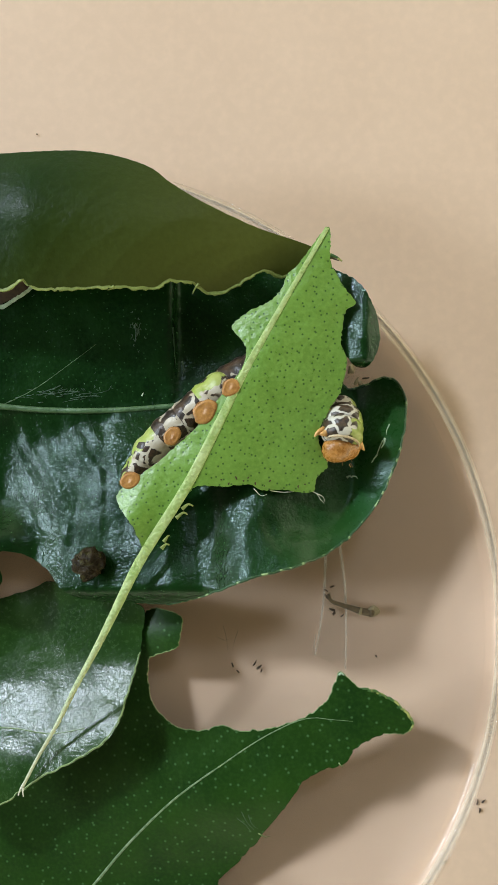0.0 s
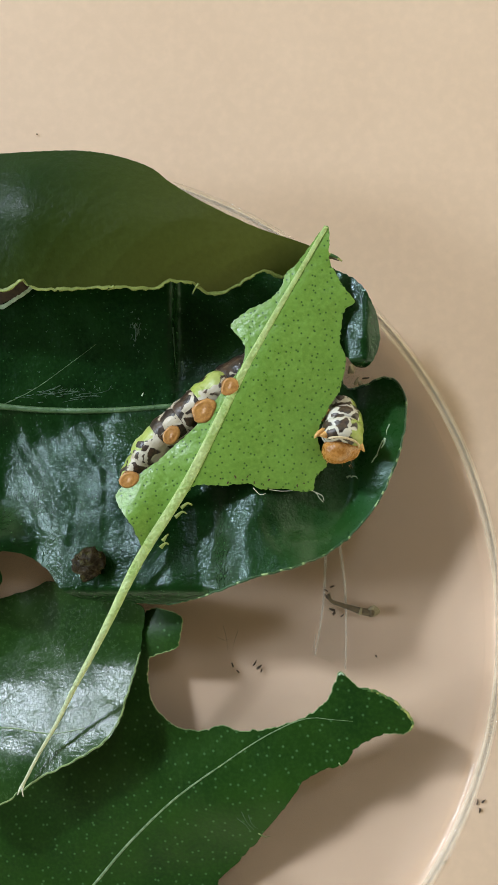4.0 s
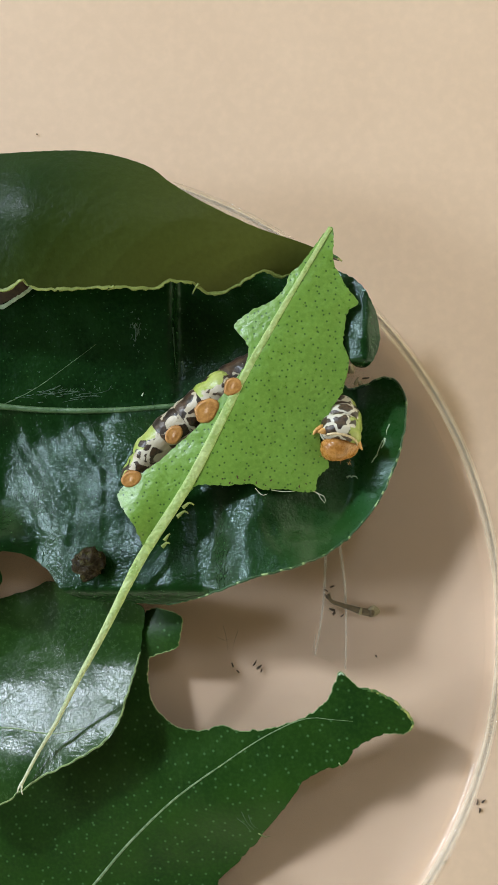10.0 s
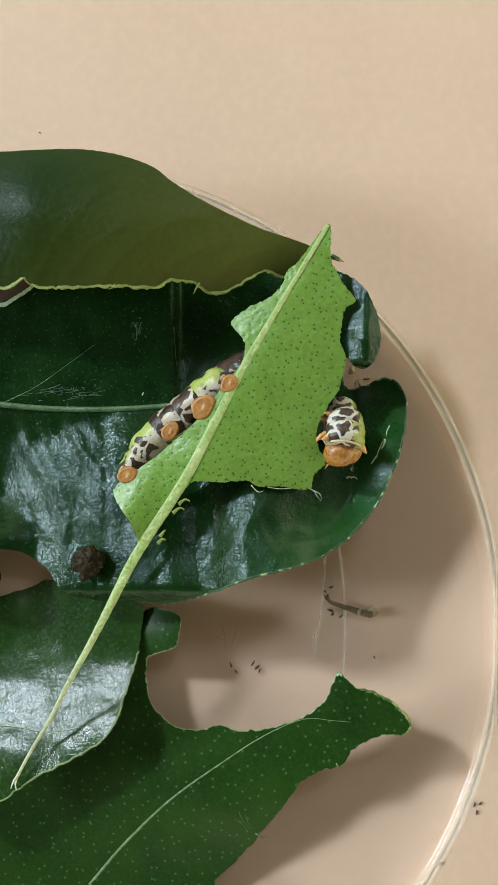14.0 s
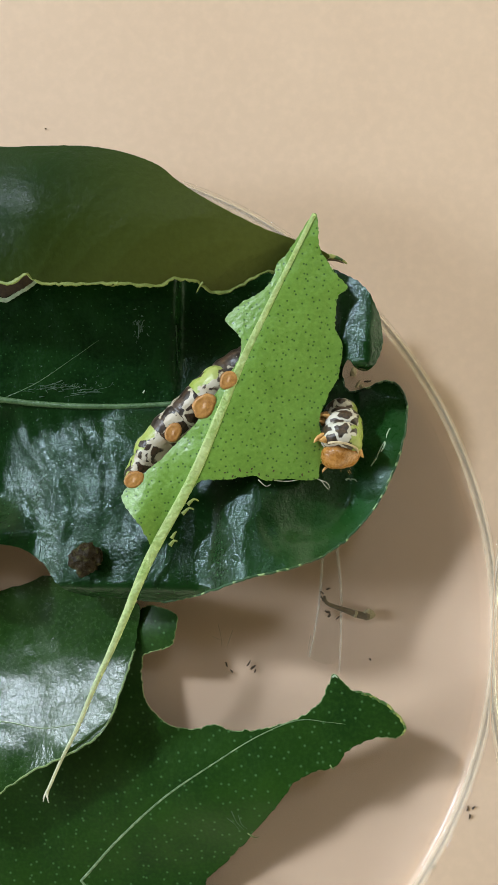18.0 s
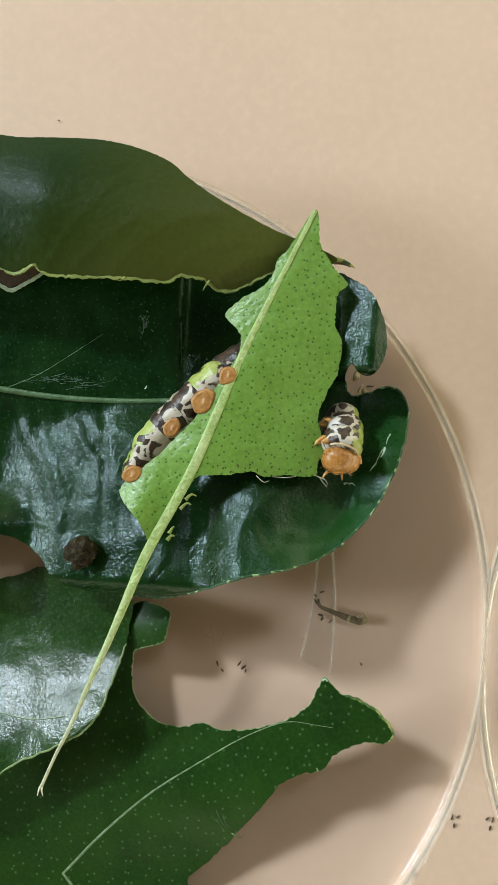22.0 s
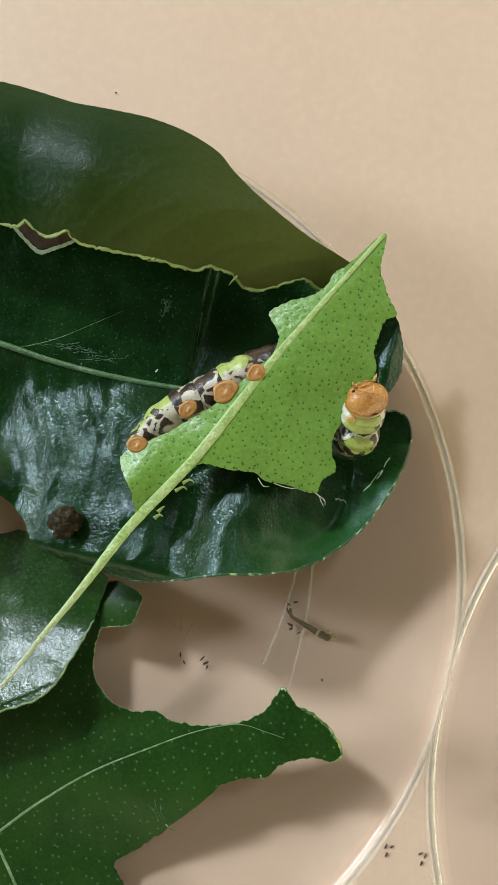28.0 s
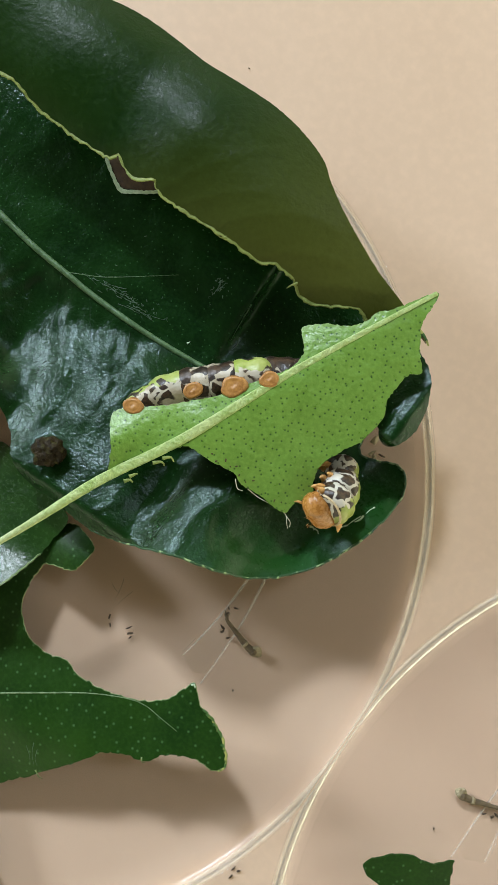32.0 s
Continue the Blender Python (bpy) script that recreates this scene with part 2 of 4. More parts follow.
RIB_LINE = surface("rib_line", (0.04, 0.11, 0.03), (0.22, 0.31, 0.17), 700.0, 2500.0, 0.5, 0.6, 2500.0, 0.0002)
STALK_PALE = surface("stalk_pale", (0.25, 0.40, 0.09), (0.42, 0.52, 0.21), 300.0, 1800.0, 0.4, 0.8, 900.0, 0.0006, crackle=700.0,
                     along=((-0.48, -0.877, 0), 0.022, 0.056, (0.42, 0.44, 0.29)))
EDGE_PALE = surface("cut_edge", (0.12, 0.17, 0.03), (0.26, 0.32, 0.08), 300.0, 3000.0, 0.55, 0.5, 2500.0, 0.0002)
EDGE_THIN = surface("thin_edge", (0.10, 0.18, 0.05), (0.22, 0.30, 0.12), 500.0, 3000.0, 0.55, 0.5, 2500.0, 0.0002)
EDGE_YELLOW = surface("yellowed_edge", (0.03, 0.09, 0.02), (0.05, 0.12, 0.02), 300.0, 2500.0, 0.5, 0.5, 2500.0, 0.0002, patch=((0.34, 0.36, 0.10), 700.0, 0.48, 0.56))
EDGE_DASH = surface("crenate_edge", (0.008, 0.045, 0.012), (0.015, 0.065, 0.018), 300.0, 2500.0, 0.45, 0.5, 2500.0, 0.0002, patch=((0.30, 0.42, 0.20), 900.0, 0.55, 0.62))
FIBRE = surface("dry_fibre", (0.55, 0.55, 0.42), (0.75, 0.75, 0.62), 500.0, 3000.0, 0.6)
TWIG_END = surface("dry_stalk_end", (0.16, 0.12, 0.06), (0.36, 0.30, 0.18), 500.0, 2500.0, 0.7, 0.8, 1500.0, 0.0003)
TWIG = surface("dry_stalk", (0.05, 0.033, 0.016), (0.16, 0.115, 0.062), 500.0, 2500.0, 0.7, 0.8, 1500.0, 0.0003)
CRUMB = surface("dark_crumb", (0.035, 0.02, 0.012), (0.08, 0.05, 0.025), 900.0, 3000.0, 0.7)
FRASS = surface("frass", (0.005, 0.003, 0.001), (0.03, 0.019, 0.005), 700.0, 2500.0, 0.5, 0.9, 1100.0, 0.0008, gloss=0.2, patch=((0.055, 0.052, 0.014), 900.0, 0.55, 0.66))
SCAR_GLINT = surface("leaf_scar_glint", (0.32, 0.45, 0.30), (0.50, 0.62, 0.47), 900.0, 3000.0, 0.4)
SCUFF_GLINT = surface("leaf_scuff_glint", (0.012, 0.045, 0.018), (0.07, 0.13, 0.08), 1500.0, 4000.0, 0.5)
PLASTIC = clear_plastic("clear_plastic", 0.015)
PLASTIC_RIM = clear_plastic("plastic_rim", 0.19, 0.05, 0.35, white=(0.95, 0.87, 0.73))
PLASTIC_WALL = clear_plastic("plastic_wall", 0.012, 0.10, 0.14)
PLASTIC_BAND = clear_plastic("plastic_band", 0.015, 0.03, 0.2)
PLASTIC_RIDGE = clear_plastic("plastic_ridge", 0.22, 0.05)


# ---- table ----
size = 0.45
table = link("tabletop", [(-size, -size, 0), (size, -size, 0), (size, size, 0), (-size, size, 0), (-size, -size, -0.025), (size, -size, -0.025), (size, size, -0.025), (-size, size, -0.025)],
             [(0, 1, 2, 3), (7, 6, 5, 4), (0, 4, 5, 1), (1, 5, 6, 2), (2, 6, 7, 3), (3, 7, 4, 0)], TABLE, smooth_faces=False)
tagged(table, "plain beige laminate tabletop with a faint grain", "table", kind="structure")


# ---- dishes ----
RIM_X, RIM_Y, RIM_R, RIM_Z = 60, 1122, 826, 6.6
SEAM = 881.0


def dish(mirrored):
    """A wide shallow clear dish, whose rim runs flat where it meets its neighbour."""
    flip = (lambda x: 2 * SEAM + 2 - x) if mirrored else (lambda x: x)
    ob = thing("clear_dish", at(flip(RIM_X), RIM_Y, 0), "wide shallow clear plastic dish lying on the beige table", "dish", "touching dishes")

    def ring(r, z, n=220):
        pts = []
        for i in range(n):
            a = 2 * math.pi * i / n
            x = min(SEAM, RIM_X + r * math.cos(a))
            pts.append(at(flip(x), RIM_Y + r * math.sin(a), z))
        return pts

    def band(name, profile, material, label="", closed=False):
        rings = [ring(r, z) for r, z in profile]
        n = len(rings[0])
        verts = [p for rr in rings for p in rr]
        faces = []
        k = len(rings)
        for j in range(k if closed else k - 1):
            for i in range(n):
                a, b = j * n + i, j * n + (i + 1) % n
                c, d = ((j + 1) % k) * n + (i + 1) % n, ((j + 1) % k) * n + i
                faces.append((d, c, b, a) if not mirrored else (a, b, c, d))
        return link(name, verts, faces, material, ob, label)

    band("wall", [(818, 0.1), (824, 0.5), (830, 6.2), (824, 6.2), (818, 0.8), (798, 0.5)], PLASTIC, "clear wall").visible_shadow = False
    band("rim", [(RIM_R + 8.0 * math.cos(2 * math.pi * k / 12), RIM_Z + 0.55 * math.sin(2 * math.pi * k / 12)) for k in range(12)], PLASTIC_RIM, "milky rounded rim", True).visible_shadow = False
    band("lip", [(832, 6.2), (834, 6.45), (835.5, 6.9), (836.5, 7.7), (837.5, 7.4), (836, 6.2)], PLASTIC_WALL, "thin flared lip that catches the light").visible_shadow = False
    rr = ring(800, 0.4)
    link("base", rr + [p - Vector((0, 0, 0.0003)) for p in rr], [tuple(range(len(rr)))[::-1], tuple(range(len(rr), 2 * len(rr)))], PLASTIC, ob).visible_shadow = False
    for pts in ([(577, 975), (574, 1050), (567, 1110), (558, 1160)], [(602, 968), (611, 1040), (613, 1110), (612, 1185)]):
        link("moulded_ridge", *vein([(flip(x), y) for x, y in pts], lambda x, y: 0.5, 0.26, 0.12, 0.0), PLASTIC_RIDGE, ob).visible_shadow = False
    for pts in ([(395, 1108), (401, 1130), (403, 1152)], [(421, 1118), (415, 1136), (412, 1150)], [(384, 1128), (398, 1134), (408, 1131)], [(560, 1122), (557, 1140), (554, 1158)]):
        link("scratch", *vein([(flip(x), y) for x, y in pts], lambda x, y: 0.46, 0.06, 0.02, 0.0, step=5), PLASTIC_RIDGE, ob).visible_shadow = False
    strip = [(577, 975), (602, 968), (611, 1040), (613, 1110), (612, 1165), (590, 1176), (557, 1162), (567, 1110), (574, 1050)]
    link("moulded_band", *sheet([(flip(x), y) for x, y in (strip[::-1] if mirrored else strip)], lambda x, y: 0.52, 20, 0.1), PLASTIC_BAND, ob).visible_shadow = False
    return ob


dish(False)
dish(True)


# ---- leaves ----
CREASES = [(12, 738, 95, 890), (48, 738, 140, 905), (92, 738, 176, 880), (128, 736, 205, 862), (168, 734, 232, 850), (182, 742, 196, 985), (225, 800, 246, 960), (140, 880, 128, 985), (388, 880, 372, 1030), (462, 905, 500, 985)]


def crease(x, y):
    """Shallow valleys that run from the midrib towards the margin."""
    deep = 0.0
    for i, (x0, y0, x1, y1) in enumerate(CREASES):
        dx, dy = x1 - x0, y1 - y0
        u = ((x - x0) * dx + (y - y0) * dy) / (dx * dx + dy * dy)
        if -0.05 < u < 1.05:
            px, py = x - x0 - u * dx, y - y0 - u * dy
            off = math.hypot(px, py) + 3 * noise.noise(Vector((x * 0.04, y * 0.04, i)))
            deep += math.exp(-(off / 6.5) ** 2) * smooth(-0.05, 0.15, u) * smooth(1.05, 0.7, u)
    return deep


def z_main(east, y):
    x = abs(east)
    low = 6.0 * lean(15, 330, x) - 1.8 * smooth(315, 385, x) + 3.3 * lean(382, 458, x) - 1.6 * smooth(460, 620, x) + (0.030 + 0.007 * smooth(340, 410, x)) * min(305, y - 740) * smooth(-40, 120, x) * (1 - 0.75 * smooth(425, 600, x))
    high = 2.5 + 1.5 * smooth(720, 520, y) - 4.6 * smooth(303, 318, x) * smooth(745, 560, y)
    w = smooth(705, 790, y)
    z = 1.8 + low * w + high * (1 - w) * (1 - 0.6 * smooth(560, 640, x))
    # the cup at the chewed end, and the lobe that curls over beside it
    out = math.hypot(max(0, x - 560), 0.62 * max(0, y - 820)) - 62
    z += 0.074 * max(0, out) * smooth(-5, 28, out) * smooth(640, 675, y) * smooth(450, 540, x)
    lobe = 12.7 + 0.054 * min(max(x - 590, 0), 58) + 0.021 * min(max(y - 490, 0), 110) - 0.07 * max(0, x - 648)
    z += (lobe - z) * smooth(555, 590, x) * (1 - smooth(640, 668, y))
    z -= 3.0 * smooth(1042, 1078, y)
    z += 2.0 * smooth(770, 865, y) * smooth(335, 400, x) * smooth(640, 570, x)
    z -= 0.24 * crease(x, y)
    z += 1.8 * bump(x, y, 615, 955, 75, 60)
    # out of view on the left the leaf rises, then dips, to block light
    z += 1.0 * smooth(25, 140, -east) * smooth(690, 780, y) + 6.5 * smooth(-75, 5, -east) * smooth(880, 965, y)
    z += (1.2 - z) * smooth(10, 130, -east) * smooth(780, 900, y)
    z += (0.2 * noise.noise(Vector((x * 0.032, y * 0.009, 4))) + 0.09 * noise.noise(Vector((x * 0.07, y * 0.02, 11)))) * w * (1 - smooth(480, 560, x))
    return z + 0.3 * noise.noise(Vector((x * 0.02, y * 0.02, 3))) + 0.16 * noise.noise(Vector((x * 0.045, y * 0.03, 8)))


OLIVE_VEINS = [spline(p, 6, closed=False) for p in ([(60, 500), (90, 440), (150, 360), (200, 330)], [(110, 500), (160, 440), (225, 395)], [(175, 500), (230, 440), (300, 395), (360, 385)],
                                                    [(270, 500), (320, 460), (400, 425)], [(370, 500), (420, 460), (490, 435)], [(-60, 500), (-90, 440), (-150, 360)])]


def z_top(x, y):
    rib = 0.0
    for p in OLIVE_VEINS:
        rib += math.exp(-(min((x - q[0]) ** 2 + (y - q[1]) ** 2 for q in p)) / 40.0)
    return 0.13 * min(rib, 1.0) + 8.0 + 6.0 * smooth(570, 120, x) + 2.2 * smooth(-90, 60, x) + 3.2 * smooth(40, 500, x) - 1.0 * smooth(440, 600, x) + 4.0 * (1 - ((y - 390) / 125) ** 2) + 0.5 * noise.noise(Vector((x * 0.008, y * 0.008, 9)))


def z_gloss(x, y):
    return max(1.0, 17.2 - 6.5 * lean(255, -10, x) - 10.5 * smooth(1405, 1120, y)) + 0.3 * noise.noise(Vector((x * 0.02, y * 0.02, 5))) + 0.14 * noise.noise(Vector((x * 0.05, y * 0.05, 6)))


def z_dotted(x, y):
    return 1.6 + 10.8 * smooth(-20, 770, x) * (1 - 0.5 * smooth(1400, 1550, y)) + 3.0 * bump(x, y, 310, 1130, 60, 55) + 1.0 * bump(x, y, 330, 1420, 200, 120) + 0.4 * noise.noise(Vector((x * 0.015, y * 0.015, 2)))


# the lower left corner is added out of view, to shade the table gap
MAIN = [(-380, 440), (-200, 450), (-60, 480), (0, 490), (46, 492), (120, 495), (240, 490), (400, 480), (540, 470), (590, 476), (640, 505), (668, 560), (672, 610),
        (655, 646), (632, 650), (612, 632), (604, 660), (616, 690), (650, 682), (682, 670), (708, 682), (720, 715), (716, 765), (698, 832), (660, 905), (600, 968), (530, 1003), (450, 1024), (380, 1050),
        (300, 1070), (215, 1066), (150, 1062), (110, 1045), (85, 1012), (55, 988), (20, 978), (-8, 984), (-30, 1052), (-380, 1055)]
root = thing("dark_leaf", at(300, 800, 8), "large glossy dark green citrus leaf, curled up at its chewed end", "leaf")
main_line = ragged(spline(MAIN, 6), 2.6, 0.16, 1)
link("blade", *sheet(main_line, z_main, 7.5), LEAF_MAIN, root)
link("midrib", *vein([(-380, 650), (-200, 690), (-80, 712), (0, 720), (90, 727), (200, 727), (310, 719), (420, 705), (520, 690)], z_main, 0.62, 0.45, 0.1), RIB_DARK, root, "raised pale green midrib")
for pts in ([(-10, 724), (60, 690), (130, 640), (170, 610)], [(60, 728), (110, 800), (140, 860)], [(150, 727), (180, 800), (185, 880), (175, 960)],
            [(0, 730), (30, 790), (45, 850)]):
    upper = pts[-1][1] < 720
    link("side_vein", *vein(pts, z_main, 0.09 if upper else 0.14, 0.03, 0.02 if upper else -0.02, flat=0.4), RIB_DARK if upper else LEAF_MAIN, root)
rnd = random.Random(21)
streak_v, streak_f = [], []
for k in range(30):
    x, y, long = rnd.gauss(115, 32), rnd.gauss(697, 6), rnd.uniform(4, 22)
    v, f = vein([(x - long, y + rnd.uniform(-0.1, 0.3) * long), (x, y + rnd.uniform(-2, 2)), (x + 0.6 * long, y - rnd.uniform(-0.1, 0.3) * long)], z_main, 0.03, rnd.uniform(0.02, 0.09), 0.03, step=4, flat=0.3)
    streak_f += [tuple(i + len(streak_v) for i in q) for q in f]
    streak_v += v
link("scuff", streak_v, streak_f, SCUFF_GLINT, root, "grey scuff mark of fine streaks")
# the first stroke paints a small white highlight on the blade
for pts in ([(238, 575), (241, 588), (240, 604)], [(306, 580), (309, 625), (312, 655)], [(322, 640), (326, 655), (322, 668)]):
    link("scuff", *vein(pts, z_main, 0.16, 0.05, 0.03, step=5, flat=0.25), SCUFF_GLINT, root, "grey scuff mark")
edge = [p for p in main_line if p[0] > 290 and p[1] > 665]
link("margin", *tube([at(p[0] - 1, p[1] - 1, z_main(p[0], p[1]) - 0.1) for p in edge], [0.2 * MM] * len(edge), 6), EDGE_DASH, root, "finely notched pale margin")
# small whitish strokes; those on the cup paint its white reflection
for pts, w in (([(690, 752), (685, 762), (684, 770)], 0.2), ([(682, 776), (680, 786), (675, 794)], 0.3), ([(678, 780), (670, 798), (668, 806)], 0.16), ([(668, 806), (663, 812), (658, 820)], 0.22), ([(614, 846), (620, 843), (624, 847)], 0.28), ([(623, 844), (630, 844), (634, 848)], 0.2), ([(251, 702), (254, 696)], 0.22)):
    link("scar", *vein(pts, z_main, w * 0.75, w * 0.3, 0.08, step=3, flat=0.3), SCAR_GLINT, root, "small whitish scar")

TORN = [(-60, 500), (-48, 512), (-24, 528), (0, 540), (24, 528), (48, 512), (60, 500)]
link("torn_edge", *sheet(ragged(spline(TORN, 4, False), 1.6, 0.3, 2) + ragged(spline([(x * 1.06, y + 5 + 3 * smooth(50, 0, abs(x))) for x, y in TORN[::-1]], 4, False), 1.6, 0.3, 5), lambda x, y: z_main(x, y) + 0.35, 6, 0.15), SCAR_GLINT, root, "whitish torn edge")
link("dry_patch", *sheet([(x, y) for x, y in TORN] + [(30, 490), (-30, 490)], lambda x, y: z_main(x, y) + 0.2, 8, 0.1), CRUMB, root, "dry brown patch behind the tear")
rnd = random.Random(33)
fleck_v, fleck_f = [], []
for k in range(70):
    if k < 34:
        # this cluster paints a white patch of sheen, the others are pale flecks
        x, y, r = rnd.gauss(243, 6), rnd.gauss(583, 15), rnd.uniform(0.04, 0.09)
    elif k < 60:
        x, y, r = rnd.gauss(150, 26), rnd.gauss(692, 5), rnd.uniform(0.03, 0.07)
    else:
        x, y, r = rnd.uniform(10, 300), rnd.uniform(520, 705), rnd.uniform(0.03, 0.07)
    v, f = vein([(x, y - 2), (x + rnd.uniform(-3, 3), y), (x + rnd.uniform(-4, 4), y + rnd.uniform(0, 4))], z_main, r, 0.4 * r, 0.01, step=2, flat=0.3)
    fleck_f += [tuple(i + len(fleck_v) for i in q) for q in f]
    fleck_v += v
link("fleck", fleck_v, fleck_f, SCUFF_GLINT, root, "pale flecks with a painted patch of sheen")

TOP = [(-370, 600), (-370, 364), (-345, 350), (-300, 322), (-265, 296), (-205, 276), (-140, 267), (-70, 268), (0, 272), (70, 268), (140, 267), (205, 276), (265, 296), (300, 322), (345, 350), (400, 378), (460, 405), (520, 425), (555, 438), (575, 452),
       (540, 470), (500, 487), (470, 476), (440, 490), (410, 508), (375, 517), (352, 506), (345, 500), (300, 494), (270, 508), (200, 506), (140, 508), (90, 510), (50, 505), (40, 492), (0, 512), (-40, 492), (-50, 506), (-120, 510), (-200, 506), (-300, 494)]
root = thing("olive_leaf", at(200, 400, 12), "arched olive green citrus leaf with a cut pale edge", "leaf")
top_line = ragged(spline(TOP, 6), 3.5, 0.16, 4, 465)
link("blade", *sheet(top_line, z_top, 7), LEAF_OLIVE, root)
cut = sorted([p for p in top_line if -330 < p[0] < 520 and p[1] > 470], key=lambda p: p[0])
link("cut_edge", *tube([at(p[0], p[1] - 2, z_top(p[0], p[1]) - 0.1) for p in cut], [(0.7 + 0.4 * noise.noise(Vector((p[0] * 0.03, 0, 0))) + 0.35 * noise.noise(Vector((p[0] * 0.21, 3, 0)))) * MM for p in cut], 8, 0.08), EDGE_PALE, root, "torn yellow-green edge")
for pts in ([(352, 502), (345, 512), (341, 521)], [(202, 506), (196, 512), (190, 514)]):
    link("frayed_tooth", *vein(pts, z_top, 0.25, 0.06, 0.0, step=3), EDGE_PALE, root)

GLOSS = [(-120, 1120), (-60, 1080), (0, 1062), (60, 1042), (90, 1030), (150, 1050), (215, 1062), (255, 1078), (252, 1120), (246, 1170), (228, 1225), (212, 1275), (185, 1315), (130, 1350), (70, 1380), (0, 1428), (-80, 1470), (-140, 1400)]
root = thing("glossy_leaf", at(100, 1200, 8), "shiny rounded green leaf with a leathery sheen", "leaf")
gloss_line = ragged(spline(GLOSS, 7), 3, 0.1, 6)
link("blade", *sheet(gloss_line, z_gloss, 11), LEAF_GLOSS, root)
link("midrib", *vein([(-60, 1290), (20, 1290), (90, 1300), (150, 1290)], z_gloss, 0.12, 0.06, 0.0), EDGE_THIN, root)
gedge = [p for p in gloss_line if p[0] > -20 and p[1] > 1150]
link("margin", *tube([at(p[0] - 1, p[1] - 1, z_gloss(p[0], p[1]) - 0.1) for p in gedge], [0.18 * MM] * len(gedge), 6, 0.5), EDGE_THIN, root)

DOTTED = [(-160, 1420), (0, 1330), (120, 1250), (220, 1150), (256, 1085), (290, 1080), (318, 1092), (322, 1112), (312, 1145), (285, 1156), (265, 1165), (261, 1200), (266, 1235), (285, 1268), (320, 1291), (365, 1294), (395, 1286), (430, 1297), (470, 1292),
          (515, 1280), (552, 1265), (580, 1240), (595, 1208), (604, 1190), (624, 1208), (636, 1218), (668, 1224), (700, 1242), (725, 1268), (732, 1285), (716, 1300), (690, 1298), (640, 1318), (606, 1355), (575, 1364), (538, 1385),
          (505, 1430), (455, 1490), (420, 1530), (386, 1566), (420, 1606), (455, 1646), (505, 1706), (300, 1760), (-160, 1760)]
root = thing("bitten_leaf", at(300, 1400, 5), "dark green dotted citrus leaf with a large round bite", "leaf", "bitten leaves")
dot_line = ragged(ragged(spline(DOTTED, 4), 3.4, 0.12, 8), 2.0, 0.4, 3)
link("blade", *sheet(dot_line, z_dotted, 13), LEAF_DOTTED, root)
link("midrib", *vein([(230, 1650), (174, 1578), (165, 1568), (174, 1558), (230, 1492), (310, 1415), (400, 1350), (460, 1310), (515, 1282), (552, 1272), (590, 1275), (625, 1278)], z_dotted, 0.3, 0.04, 0.02, flat=0.3), RIB_LINE, root, "pale thin midrib")
bite = [p for p in dot_line if 258 < p[0] < 735 and p[1] < 1302]
link("bite_edge", *tube([at(p[0], p[1], z_dotted(p[0], p[1]) - 0.15) for p in bite], [0.14 * MM] * len(bite), 6), EDGE_THIN, root, "pale bitten edge")

tip_edge = [p for p in dot_line if 640 < p[0] and p[1] < 1296]
link("yellowed_margin", *tube([at(p[0] - 1, p[1] + 1, z_dotted(p[0], p[1]) - 0.05) for p in tip_edge], [(0.22 + 0.14 * noise.noise(Vector((p[0] * 0.2, p[1] * 0.2, 0)))) * MM for p in tip_edge], 6, 0.6), EDGE_YELLOW, root, "yellowed notched margin")
# white highlight at the point of the bite, laid on as a pale stroke
for pts in ([(600, 1196), (604, 1192), (609, 1197)],):
    link("painted_glint", *vein(pts, z_dotted, 0.2, 0.1, 0.05, step=3, flat=0.4), SCAR_GLINT, root, "whitish fleck")
for pts in ([(600, 1351), (606, 1358), (611, 1355)], [(458, 1476), (470, 1483), (478, 1481)]):
    link("torn_tag", *vein(pts, z_dotted, 0.16, 0.04, 0.0, step=3, flat=0.4), EDGE_THIN, root, "pale torn tag")
for pts in ([(428, 1438), (437, 1456), (450, 1470)], [(440, 1444), (446, 1460), (456, 1468)], [(420, 1450), (436, 1462), (444, 1474)]):
    link("scratch", *vein(pts, z_dotted, 0.06, 0.02, 0.02, step=3, flat=0.3), SCUFF_GLINT, root, "fine grey scratch")
TIP = [(1764 - x, y) for x, y in DOTTED[14:35]]
root = thing("bitten_leaf", at(1250, 1300, 5), "pointed end of a dark green dotted leaf on the table", "leaf", "bitten leaves")
link("blade", *sheet(ragged(spline(TIP, 7), 4, 0.12, 8), lambda x, y: z_dotted(1764 - x, y), 13), LEAF_DOTTED, root)
link("midrib", *vein([(1450, 1310), (1249, 1282), (1212, 1272), (1164, 1276), (1104, 1282)], lambda x, y: z_dotted(1764 - x, y), 0.3, 0.1, 0.05), RIB_DARK, root)


# ---- the pale leaf that is being eaten ----
PIVOT = at(300, 800, 18)


def z_pale(x, y):
    along = ((x - 45) * 0.48 + (1388 - y) * 0.877) / 1118
    side = (x - 45 - along * 535) * 0.877
    return 17.0 + 1.3 * smooth(0, 0.65, along) - 4.5 * smooth(0.28, 0, along) - 0.00002 * side * side - 0.017 * max(0, side - 15) - (0.034 + 0.014 * smooth(780, 900, y)) * max(0, -side) + 0.026 * max(0, y - 790) * smooth(0, 60, -side) + 0.25 * noise.noise(Vector((x * 0.02, y * 0.02, 1)))


